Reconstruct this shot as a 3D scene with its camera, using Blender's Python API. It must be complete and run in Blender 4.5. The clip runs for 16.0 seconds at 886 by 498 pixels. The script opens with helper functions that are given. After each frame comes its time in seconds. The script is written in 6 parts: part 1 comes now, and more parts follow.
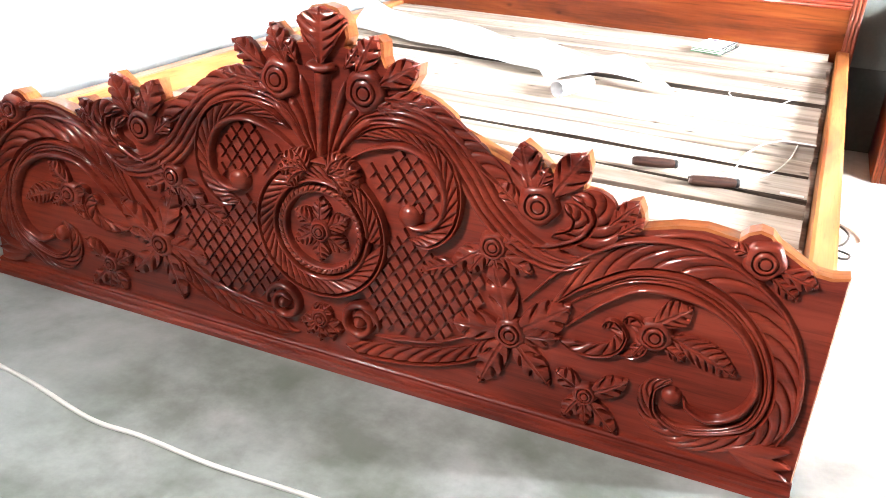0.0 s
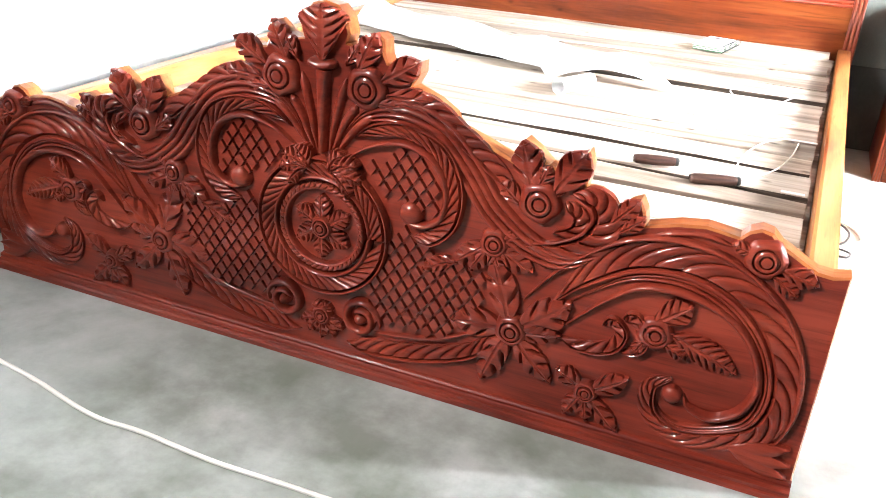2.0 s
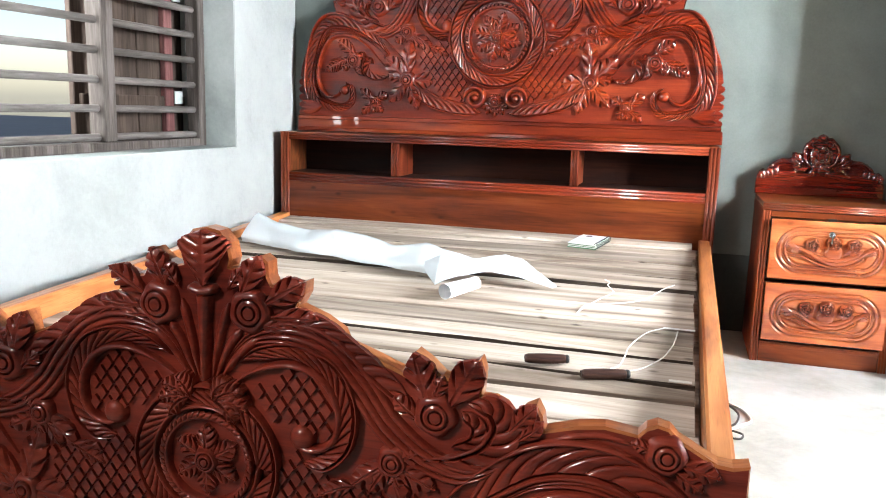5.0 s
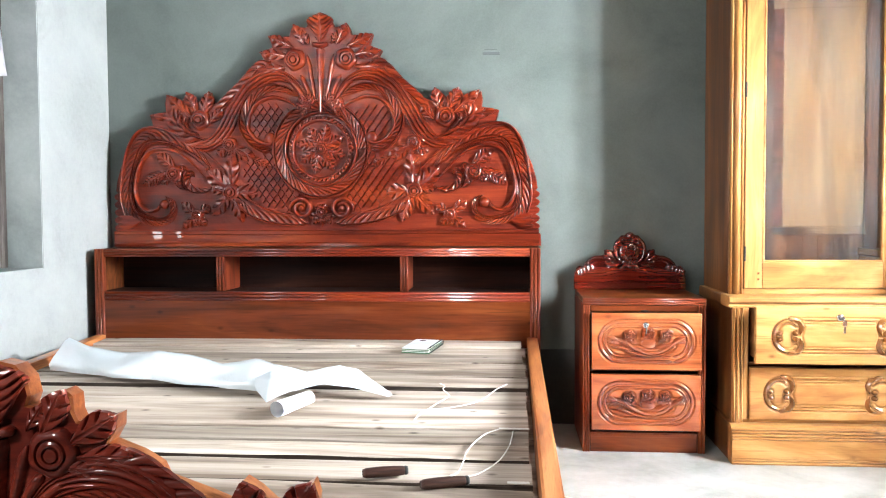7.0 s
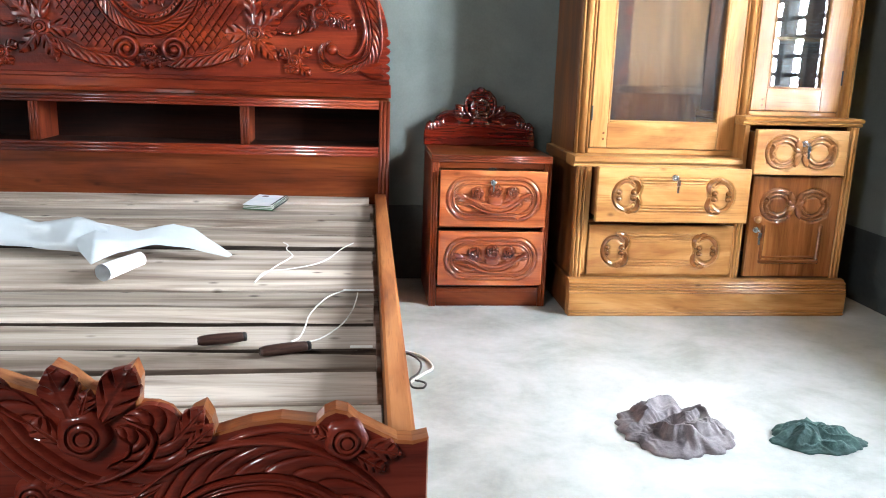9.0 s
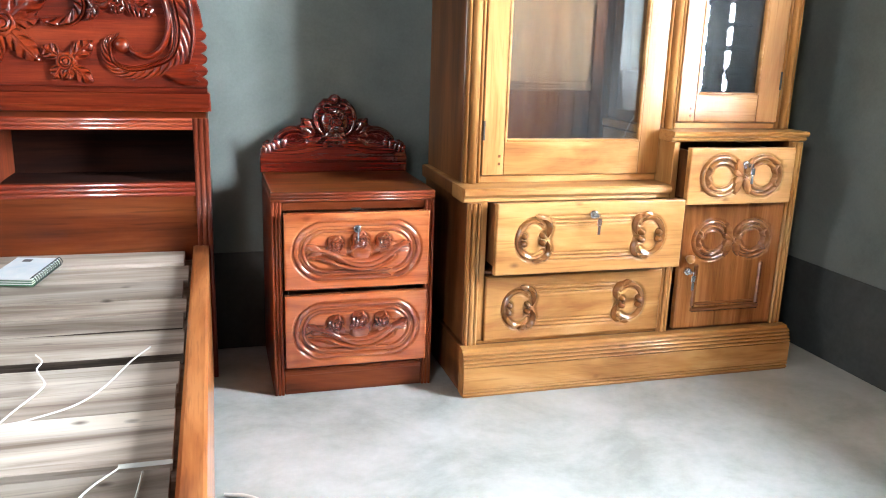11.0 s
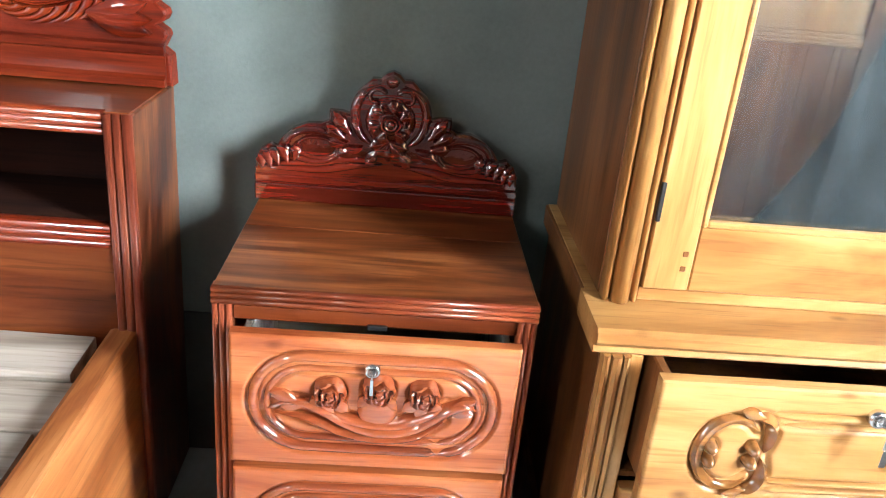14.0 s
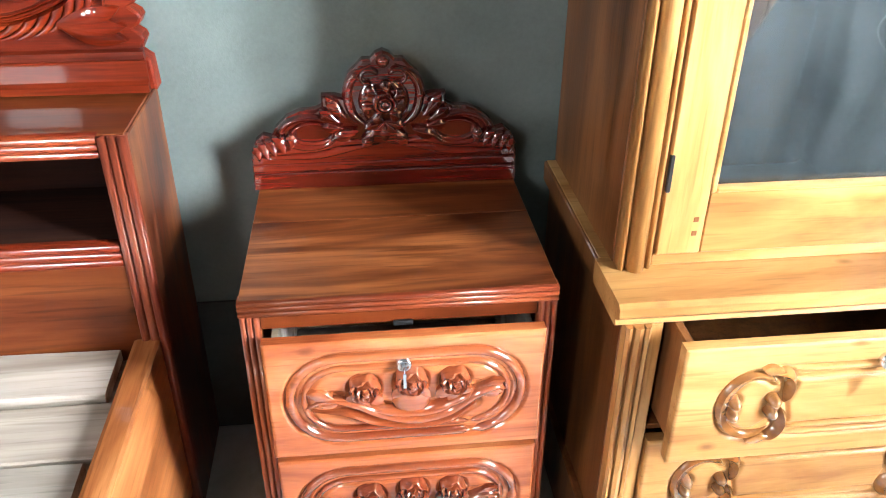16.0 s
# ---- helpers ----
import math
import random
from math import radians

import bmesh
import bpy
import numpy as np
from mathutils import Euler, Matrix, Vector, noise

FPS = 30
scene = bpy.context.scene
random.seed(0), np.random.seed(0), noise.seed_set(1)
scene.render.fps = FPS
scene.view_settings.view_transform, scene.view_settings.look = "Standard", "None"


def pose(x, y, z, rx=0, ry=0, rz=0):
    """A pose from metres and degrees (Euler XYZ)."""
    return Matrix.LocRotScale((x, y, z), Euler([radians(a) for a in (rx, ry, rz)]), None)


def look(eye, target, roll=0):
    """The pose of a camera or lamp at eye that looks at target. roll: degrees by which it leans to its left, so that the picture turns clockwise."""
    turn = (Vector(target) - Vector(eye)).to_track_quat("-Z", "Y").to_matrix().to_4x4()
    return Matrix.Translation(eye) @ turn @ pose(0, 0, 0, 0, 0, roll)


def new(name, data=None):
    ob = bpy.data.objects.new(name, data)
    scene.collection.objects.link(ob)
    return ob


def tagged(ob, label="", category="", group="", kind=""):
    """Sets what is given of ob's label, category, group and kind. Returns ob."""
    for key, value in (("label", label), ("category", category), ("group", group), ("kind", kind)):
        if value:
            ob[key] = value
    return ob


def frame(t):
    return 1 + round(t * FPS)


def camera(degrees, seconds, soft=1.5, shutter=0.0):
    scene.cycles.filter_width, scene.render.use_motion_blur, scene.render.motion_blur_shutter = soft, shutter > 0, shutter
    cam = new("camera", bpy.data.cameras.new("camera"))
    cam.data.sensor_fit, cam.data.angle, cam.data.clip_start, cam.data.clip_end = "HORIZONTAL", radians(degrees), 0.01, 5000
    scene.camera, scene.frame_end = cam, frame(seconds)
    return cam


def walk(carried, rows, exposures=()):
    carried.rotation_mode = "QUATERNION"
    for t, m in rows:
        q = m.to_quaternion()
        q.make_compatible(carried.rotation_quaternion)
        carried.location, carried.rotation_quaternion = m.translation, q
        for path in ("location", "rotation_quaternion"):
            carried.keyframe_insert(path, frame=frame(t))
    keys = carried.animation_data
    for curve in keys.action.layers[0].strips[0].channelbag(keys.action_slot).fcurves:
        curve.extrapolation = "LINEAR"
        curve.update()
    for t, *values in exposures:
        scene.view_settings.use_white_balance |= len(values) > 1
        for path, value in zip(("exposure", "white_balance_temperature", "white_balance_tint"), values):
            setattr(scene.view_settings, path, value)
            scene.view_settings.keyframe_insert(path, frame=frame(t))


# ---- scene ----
cam = camera(57.9, 16.0, soft=1.0, shutter=0.05)
PATH = [
    (0, (0.290, 0.289, 0.870), (-0.441, 1.957, 0.044), 3.4),
    (0.5, (0.291, 0.288, 0.870), (-0.439, 1.952, 0.035), 3.1),
    (1, (0.291, 0.296, 0.870), (-0.443, 1.954, 0.025), 3.5),
    (1.5, (0.288, 0.288, 0.871), (-0.438, 1.957, 0.042), 3.4),
    (2, (0.288, 0.288, 0.871), (-0.441, 1.954, 0.037), 3.6),
    (2.5, (0.289, 0.288, 0.870), (-0.436, 1.956, 0.040), 3.9),
    (3, (0.292, 0.289, 0.872), (-0.418, 1.965, 0.041), 3.8),
    (3.5, (0.297, 0.298, 0.881), (-0.358, 2.030, 0.125), 1.7),
    (3.7, (0.294, 0.299, 0.883), (-0.347, 2.088, 0.260), 1.6),
    (5.8, (0.284, 0.322, 0.886), (-0.156, 2.262, 0.675), -0.0),
    (6, (0.284, 0.322, 0.886), (-0.107, 2.279, 0.752), -0.8),
    (6.5, (0.276, 0.327, 0.900), (-0.041, 2.301, 0.844), -0.7),
    (7, (0.296, 0.331, 0.895), (0.129, 2.322, 0.811), -0.3),
    (7.5, (0.297, 0.336, 0.895), (0.316, 2.330, 0.746), 0.5),
    (8, (0.286, 0.341, 0.900), (0.468, 2.323, 0.710), 1.1),
    (8.2, (0.286, 0.337, 0.901), (0.476, 2.314, 0.663), 1.3),
    (10.3, (0.362, 0.884, 0.931), (0.692, 2.751, 0.294), 3.7),
    (10.5, (0.345, 0.984, 0.934), (0.743, 2.861, 0.371), 3.1),
    (11, (0.423, 1.224, 0.973), (0.968, 3.084, 0.483), 1.8),
    (11.5, (0.495, 1.45, 0.961), (0.909, 3.331, 0.425), 1.5),
    (12, (0.631, 1.625, 0.995), (0.946, 3.535, 0.495), 1.0),
    (12.5, (0.68, 1.798, 0.982), (1.064, 3.678, 0.416), 2.5),
    (13, (0.69, 2.042, 1.013), (1.152, 3.892, 0.41), 3.4),
    (13.5, (0.743, 2.242, 1.026), (0.975, 4.106, 0.34), 3.3),
    (14, (0.812, 2.376, 1.082), (0.934, 4.211, 0.296), 5.5),
    (14.5, (0.797, 2.451, 1.135), (0.943, 4.301, 0.389), 3.9),
    (15, (0.768, 2.459, 1.161), (0.909, 4.295, 0.381), 0.3),
    (15.5, (0.752, 2.445, 1.196), (0.972, 4.183, 0.231), 1.1),
    (16, (0.75, 2.429, 1.206), (0.94, 4.14, 0.188), 0.3),
]
EXPOSURES = [(0, 2.0, 6700, 16), (1.5, 2.0, 6700, 16), (2.5, 2.2, 6700, 16), (3.0, 1.95, 6700, 16), (3.5, 1.35, 6700, 15), (6, 0.85, 6500, 13), (7, 0.85, 6500, 13), (8.2, 0.42, 6300, 13), (10.3, 0.25, 6200, 12), (11, 0.38, 6200, 12), (13, 0.5, 6200, 9), (14, 0.55, 6200, 9), (15, 0.85, 6200, 9), (16, 0.82, 6200, 9)]
walk(cam, [(t, look(eye, target, roll)) for t, eye, target, roll in PATH], EXPOSURES)

# ---- light ----
RX, LX, BY, FY, CEIL = 2.36, -1.475, 3.765, -1.7, 2.75     # inner faces of the walls, ceiling height

world = bpy.data.worlds.new("world")
scene.world = world
world.use_nodes = True
wn = world.node_tree.nodes
sky = wn.new("ShaderNodeTexSky")
sky.sky_type, sky.sun_disc = "NISHITA", False
sky.sun_elevation, sky.sun_rotation = radians(52), radians(200)
wn["Background"].inputs["Strength"].default_value = 0.12
world.node_tree.links.new(sky.outputs[0], wn["Background"].inputs["Color"])


def area_lamp(name, m, w, h, power, colour):
    data = bpy.data.lights.new(name, "AREA")
    data.shape, data.size, data.size_y, data.energy, data.color = "RECTANGLE", w, h, power, colour
    ob = new(name, data)
    ob.matrix_world = m
    return ob


# daylight that enters by the window in the right wall and the open half of the left window
area_lamp("daylight_right", look((RX + 0.95, 1.85, 1.42), (RX - 1.0, 1.97, 1.30)), 2.4, 1.7, 3300, (0.88, 0.96, 1.0))
area_lamp("daylight_left", look((LX - 0.40, 2.29, 1.33), (LX + 1.6, 2.95, 1.05)), 0.56, 1.16, 26, (0.92, 1.0, 1.0))
# fill light, added with an unseen high opening behind the camera
area_lamp("fill_left_near", look((LX - 0.36, -0.65, 2.28), (0.20, 2.60, 0.60)), 1.1, 0.66, 100, (1.0, 0.98, 0.95))


# ---- materials ----
def material(name):
    m = bpy.data.materials.new(name)
    m.use_nodes = True
    nt = m.node_tree
    return m, nt, nt.nodes["Principled BSDF"]


def node(nt, kind, **values):
    n = nt.nodes.new(kind)
    for key, value in values.items():
        n.inputs[key].default_value = value
    return n


def ramp(nt, stops):
    r = nt.nodes.new("ShaderNodeValToRGB")
    while len(r.color_ramp.elements) < len(stops):
        r.color_ramp.elements.new(0.5)
    for e, (p, c) in zip(r.color_ramp.elements, stops):
        e.position, e.color = p, (*c, 1)
    return r


def wood(name, dark, mid, light, axis="X", rough=0.28, coat=0.6, scale=9.0, stripe=0.5, bump=0.15, vary=0.0, facet=0.0, sharp=0.0, gloss=0.04, twist=0.9, stretch=0.13, pores=0.35, knots=0.0, detail=5.0, lacquer=1.6):
    """Varnished or raw timber with long grain along one axis."""
    m, nt, b = material(name)
    link = nt.links.new
    tc = nt.nodes.new("ShaderNodeTexCoord")
    info = nt.nodes.new("ShaderNodeObjectInfo")
    shift = node(nt, "ShaderNodeVectorMath")
    shift.operation = "MULTIPLY_ADD"
    mul = node(nt, "ShaderNodeCombineXYZ")
    for k in "XYZ":
        link(info.outputs["Random"], mul.inputs[k])
    shift.inputs[1].default_value = (7.0 * vary, 5.0 * vary, 9.0 * vary)
    link(mul.outputs[0], shift.inputs[0])
    link(tc.outputs["Object"], shift.inputs[2])
    s = {"X": (stretch, 1, 1), "Z": (1, 1, stretch), "Y": (1, stretch, 1)}[axis]
    mp = node(nt, "ShaderNodeMapping", Scale=[scale * k for k in s])
    link(shift.outputs[0], mp.inputs[0])
    big = node(nt, "ShaderNodeTexNoise", Scale=1.0, Detail=detail, Roughness=0.55, Distortion=twist)
    link(mp.outputs[0], big.inputs["Vector"])
    mp2 = node(nt, "ShaderNodeMapping", Scale=[scale * 9 * k * (0.35 if k < 1 else 1) for k in s])
    link(shift.outputs[0], mp2.inputs[0])
    fine = node(nt, "ShaderNodeTexNoise", Scale=1.0, Detail=4.0, Roughness=0.7)
    link(mp2.outputs[0], fine.inputs["Vector"])
    add = node(nt, "ShaderNodeMath")
    add.operation = "MULTIPLY_ADD"
    link(fine.outputs["Fac"], add.inputs[0])
    add.inputs[1].default_value = stripe
    sub = node(nt, "ShaderNodeMath")
    sub.operation = "SUBTRACT"
    link(big.outputs["Fac"], sub.inputs[0])
    sub.inputs[1].default_value = stripe / 2
    link(sub.outputs[0], add.inputs[2])
    tint = ramp(nt, [(0.33 + sharp, dark), (0.5, mid), (0.66 - sharp, light)])
    link(add.outputs[0], tint.inputs[0])
    # open pores: thin dark dashes along the grain
    mp3 = node(nt, "ShaderNodeMapping", Scale=[scale * 22 * (1 if k == 1 else 0.045) for k in s])
    link(shift.outputs[0], mp3.inputs[0])
    pore = node(nt, "ShaderNodeTexNoise", Scale=1.0, Detail=2.0, Roughness=0.6)
    link(mp3.outputs[0], pore.inputs["Vector"])
    pr = ramp(nt, [(0.56, (0, 0, 0)), (0.70, (pores, pores, pores))])
    link(pore.outputs["Fac"], pr.inputs[0])
    cr = node(nt, "ShaderNodeMix")
    cr.data_type = "RGBA"
    link(pr.outputs[0], cr.inputs[0])
    link(tint.outputs[0], cr.inputs[6])
    cr.inputs[7].default_value = (*[k * 0.45 for k in dark], 1)
    grain = cr.outputs[2]
    if knots:
        mp4 = node(nt, "ShaderNodeMapping", Scale=[13.0 * (1 if k == 1 else 0.55) for k in s])
        link(shift.outputs[0], mp4.inputs[0])
        vo = node(nt, "ShaderNodeTexVoronoi", Scale=1.0)
        link(mp4.outputs[0], vo.inputs["Vector"])
        kr = ramp(nt, [(0.03, (knots, knots, knots)), (0.13, (0, 0, 0))])
        link(vo.outputs["Distance"], kr.inputs[0])
        kn = node(nt, "ShaderNodeMix")
        kn.data_type = "RGBA"
        link(kr.outputs[0], kn.inputs[0])
        link(grain, kn.inputs[6])
        kn.inputs[7].default_value = (*[k * 0.4 for k in dark], 1)
        grain = kn.outputs[2]
    if vary:
        tone = node(nt, "ShaderNodeHueSaturation")
        tr = node(nt, "ShaderNodeMapRange")
        tr.inputs["To Min"].default_value, tr.inputs["To Max"].default_value = 1 - 0.38 * vary, 1 + 0.15 * vary
        link(info.outputs["Random"], tr.inputs["Value"])
        link(tr.outputs[0], tone.inputs["Value"])
        link(grain, tone.inputs["Color"])
        link(tone.outputs[0], b.inputs["Base Color"])
    else:
        link(grain, b.inputs["Base Color"])
    rr = node(nt, "ShaderNodeMapRange")
    rr.inputs["To Min"].default_value, rr.inputs["To Max"].default_value = rough * 0.75, rough * 1.35
    link(big.outputs["Fac"], rr.inputs["Value"])
    link(rr.outputs[0], b.inputs["Roughness"])
    b.inputs["Coat Weight"].default_value, b.inputs["Coat Roughness"].default_value = coat, gloss
    b.inputs["Coat IOR"].default_value = lacquer
    b.inputs["Specular IOR Level"].default_value = 0.15
    bp = node(nt, "ShaderNodeBump", Strength=bump, Distance=0.0015)
    link(fine.outputs["Fac"], bp.inputs["Height"])
    if facet:
        tool = node(nt, "ShaderNodeTexNoise", Scale=62.0, Detail=2.0, Roughness=0.5)
        link(tc.outputs["Object"], tool.inputs["Vector"])
        bt = node(nt, "ShaderNodeBump", Strength=facet, Distance=0.006)
        link(tool.outputs["Fac"], bt.inputs["Height"])
        link(bt.outputs[0], bp.inputs["Normal"])
        link(bt.outputs[0], b.inputs["Coat Normal"])
    link(bp.outputs[0], b.inputs["Normal"])
    return m


def rough_surface(name, c1, c2, c3, scale, rough, bump, coat=0.0, fine=60.0):
    """Plaster, concrete and the like: blotches at one scale, grain at another."""
    m, nt, b = material(name)
    link = nt.links.new
    tc = nt.nodes.new("ShaderNodeTexCoord")
    n1 = node(nt, "ShaderNodeTexNoise", Scale=scale, Detail=7.0, Roughness=0.62, Distortion=0.4)
    n2 = node(nt, "ShaderNodeTexNoise", Scale=fine, Detail=4.0, Roughness=0.7)
    for n in (n1, n2):
        link(tc.outputs["Object"], n.inputs["Vector"])
    mix = node(nt, "ShaderNodeMath")
    mix.operation = "MULTIPLY_ADD"
    link(n2.outputs["Fac"], mix.inputs[0])
    mix.inputs[1].default_value = 0.22
    link(n1.outputs["Fac"], mix.inputs[2])
    cr = ramp(nt, [(0.42, c1), (0.6, c2), (0.8, c3)])
    link(mix.outputs[0], cr.inputs[0])
    link(cr.outputs[0], b.inputs["Base Color"])
    rr = node(nt, "ShaderNodeMapRange")
    rr.inputs["To Min"].default_value, rr.inputs["To Max"].default_value = rough * 0.8, min(1, rough * 1.25)
    link(n1.outputs["Fac"], rr.inputs["Value"])
    link(rr.outputs[0], b.inputs["Roughness"])
    b.inputs["Coat Weight"].default_value = coat
    bp = node(nt, "ShaderNodeBump", Strength=bump, Distance=0.004)
    link(mix.outputs[0], bp.inputs["Height"])
    link(bp.outputs[0], b.inputs["Normal"])
    return m


def plain(name, colour, rough=0.5, metal=0.0, coat=0.0):
    m, nt, b = material(name)
    b.inputs["Base Color"].default_value = (*colour, 1)
    b.inputs["Roughness"].default_value, b.inputs["Metallic"].default_value = rough, metal
    b.inputs["Coat Weight"].default_value = coat
    n = node(nt, "ShaderNodeTexNoise", Scale=45.0, Detail=4.0)
    tc = nt.nodes.new("ShaderNodeTexCoord")
    nt.links.new(tc.outputs["Object"], n.inputs["Vector"])
    bp = node(nt, "ShaderNodeBump", Strength=0.08, Distance=0.001)
    nt.links.new(n.outputs["Fac"], bp.inputs["Height"])
    nt.links.new(bp.outputs[0], b.inputs["Normal"])
    return m


RED_X = wood("mahogany_red", (0.080, 0.009, 0.005), (0.185, 0.023, 0.012), (0.275, 0.042, 0.022), "X", 0.36, 0.45, facet=0.05)
RED_Z = wood("mahogany_red_upright", (0.055, 0.008, 0.004), (0.14, 0.024, 0.010), (0.23, 0.052, 0.020), "Z", 0.4, 0.15, gloss=0.1)
STAND_REED = wood("night_stand_reeds", (0.11, 0.018, 0.007), (0.26, 0.055, 0.019), (0.38, 0.105, 0.038), "X", 0.35, 0.35, gloss=0.08)
STAND_POST = wood("night_stand_posts", (0.08, 0.012, 0.005), (0.20, 0.038, 0.014), (0.31, 0.078, 0.028), "Z", 0.35, 0.35, gloss=0.08)
RED_REED = wood("mahogany_red_reeds", (0.055, 0.005, 0.002), (0.15, 0.017, 0.005), (0.24, 0.042, 0.011), "X", 0.35, 0.5, gloss=0.03)
HEAD_RED = wood("headboard_red", (0.048, 0.0038, 0.0011), (0.152, 0.0122, 0.0026), (0.265, 0.034, 0.0076), "X", 0.3, 1.0, facet=0.09, gloss=0.012, lacquer=1.45)
HEAD_GROUND = wood("headboard_ground_red", (0.048, 0.0042, 0.0013), (0.148, 0.0135, 0.0034), (0.245, 0.034, 0.0085), "X", 0.5, 0.14, bump=0.5, facet=0.20, gloss=0.22)
RED_GROUND = wood("footboard_ground_red", (0.080, 0.009, 0.005), (0.185, 0.023, 0.012), (0.265, 0.040, 0.021), "X", 0.42, 0.30, facet=0.05, gloss=0.12)
BROWN_DARK = wood("mahogany_brown_sides", (0.030, 0.006, 0.003), (0.095, 0.024, 0.009), (0.19, 0.060, 0.020), "Z", 0.34, 0.3, 7.0, 0.2, twist=2.4, stretch=0.25, detail=3.0, gloss=0.1)
STAND_RED = wood("night_stand_red", (0.038, 0.003, 0.002), (0.105, 0.008, 0.004), (0.18, 0.020, 0.008), "X", 0.2, 1.0, facet=0.05, gloss=0.02, lacquer=1.9)
BROWN_X = wood("mahogany_brown", (0.042, 0.007, 0.002), (0.125, 0.024, 0.006), (0.20, 0.052, 0.013), "X", 0.34, 0.3, 5.0, 0.25, twist=1.6, knots=0.7, gloss=0.08)
ORANGE_Y = wood("orange_rail", (0.22, 0.060, 0.017), (0.38, 0.125, 0.037), (0.52, 0.205, 0.07), "Y", 0.32, 0.5, 9.0, 0.3, twist=1.4, detail=3.0, gloss=0.06)
ORANGE_X = wood("orange_edge", (0.20, 0.052, 0.017), (0.34, 0.105, 0.034), (0.44, 0.17, 0.062), "X", 0.3, 0.6, 8.0)
DRAWER_X = wood("drawer_timber", (0.20, 0.038, 0.012), (0.38, 0.098, 0.030), (0.52, 0.185, 0.066), "X", 0.2, 1.0, 7.0, 0.25, twist=1.6, stretch=0.2, knots=0.8)
ROSE_RED = wood("rose_lacquer", (0.10, 0.015, 0.006), (0.21, 0.040, 0.014), (0.33, 0.082, 0.028), "X", 0.2, 1.0, 7.0, 0.25, facet=0.04, gloss=0.012, lacquer=1.8)
# drawer timber darkened to carry the shaded flanks of its carving
DRAWER_SHADED = wood("drawer_carving_shaded", (0.13, 0.020, 0.007), (0.26, 0.055, 0.017), (0.38, 0.105, 0.034), "X", 0.2, 1.0, 7.0, 0.25, facet=0.03, gloss=0.015, lacquer=2.0)
DRAWER_Z = wood("tan_door_timber", (0.48, 0.26, 0.11), (0.64, 0.39, 0.19), (0.74, 0.50, 0.28), "Z", 0.35, 0.3, 6.0, 0.3)
TOP_X = wood("night_stand_top_timber", (0.085, 0.018, 0.005), (0.20, 0.052, 0.014), (0.35, 0.112, 0.033), "X", 0.3, 0.5, 8.0, 0.12, twist=2.4, stretch=0.20, detail=2.5, vary=0.5, gloss=0.06)
HONEY_X = wood("honey_timber", (0.28, 0.118, 0.034), (0.43, 0.213, 0.068), (0.55, 0.315, 0.122), "X", 0.4, 0.28, 6.0, 0.2, twist=1.5, stretch=0.2, knots=0.75, gloss=0.12)
HONEY_Z = wood("honey_timber_upright", (0.28, 0.118, 0.034), (0.43, 0.213, 0.068), (0.55, 0.315, 0.122), "Z", 0.4, 0.28, 6.0, 0.2, twist=1.5, stretch=0.2, knots=0.6, gloss=0.12)
# darker copy of the honey timber: shade on the relief put into the colour
HONEY_SHADED = wood("honey_carving_shaded", (0.14, 0.048, 0.011), (0.27, 0.105, 0.027), (0.38, 0.175, 0.054), "X", 0.2, 1.0, 6.0, 0.2, facet=0.03, gloss=0.015, lacquer=2.0)
TEAK_Z = wood("teak_side", (0.060, 0.018, 0.005), (0.145, 0.050, 0.015), (0.23, 0.090, 0.030), "Z", 0.34, 0.4, 8.0, 0.3, gloss=0.08)
DOOR_Z = wood("brown_door_timber", (0.12, 0.036, 0.010), (0.27, 0.098, 0.028), (0.40, 0.175, 0.056), "Z", 0.22, 0.7, 8.0, 0.25, knots=0.6, gloss=0.08)
DOOR_CUT = wood("brown_door_carving", (0.10, 0.028, 0.008), (0.20, 0.066, 0.018), (0.30, 0.115, 0.034), "X", 0.2, 1.0, 8.0, 0.25, gloss=0.015, lacquer=2.0)
# near-black: the shelf box's inner shade is put into the colour; also one stile
NEAR_BLACK = wood("near_black_boards", (0.006, 0.002, 0.0015), (0.018, 0.005, 0.003), (0.034, 0.010, 0.005), "X", 0.7, 0.0, 6.0)
SLAT = wood("raw_slat", (0.20, 0.150, 0.115), (0.45, 0.375, 0.310), (0.66, 0.575, 0.495), "X", 0.65, 0.0, 7.0, 0.10, 0.6, 0.9, sharp=0.0, twist=1.8, stretch=0.09, pores=0.30, knots=0.9, detail=4.5)
# dark wane that also carries the shade of the gaps between slats
WANE_SHADE = wood("shaded_wane", (0.018, 0.013, 0.010), (0.050, 0.037, 0.029), (0.10, 0.075, 0.058), "X", 0.9, 0.0, 16.0)
BAR = wood("painted_bar", (0.060, 0.052, 0.047), (0.105, 0.092, 0.085), (0.165, 0.150, 0.140), "Y", 0.7, 0.0, 14.0, 0.5, 0.5)
FRAME = wood("weathered_frame", (0.042, 0.034, 0.029), (0.075, 0.062, 0.056), (0.13, 0.112, 0.102), "Z", 0.8, 0.0, 14.0, 0.5, 0.6)
SHUTTER = wood("shutter_boards", (0.026, 0.019, 0.015), (0.050, 0.035, 0.028), (0.080, 0.058, 0.047), "Z", 0.8, 0.0, 10.0, 0.5, 0.5)
PURPLE = wood("purple_stile", (0.07, 0.028, 0.028), (0.13, 0.052, 0.05), (0.19, 0.09, 0.085), "Z", 0.7, 0.0, 10.0, 0.5, 0.5)
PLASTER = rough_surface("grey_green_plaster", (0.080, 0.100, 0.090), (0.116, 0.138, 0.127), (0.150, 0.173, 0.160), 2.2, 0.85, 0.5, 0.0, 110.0)
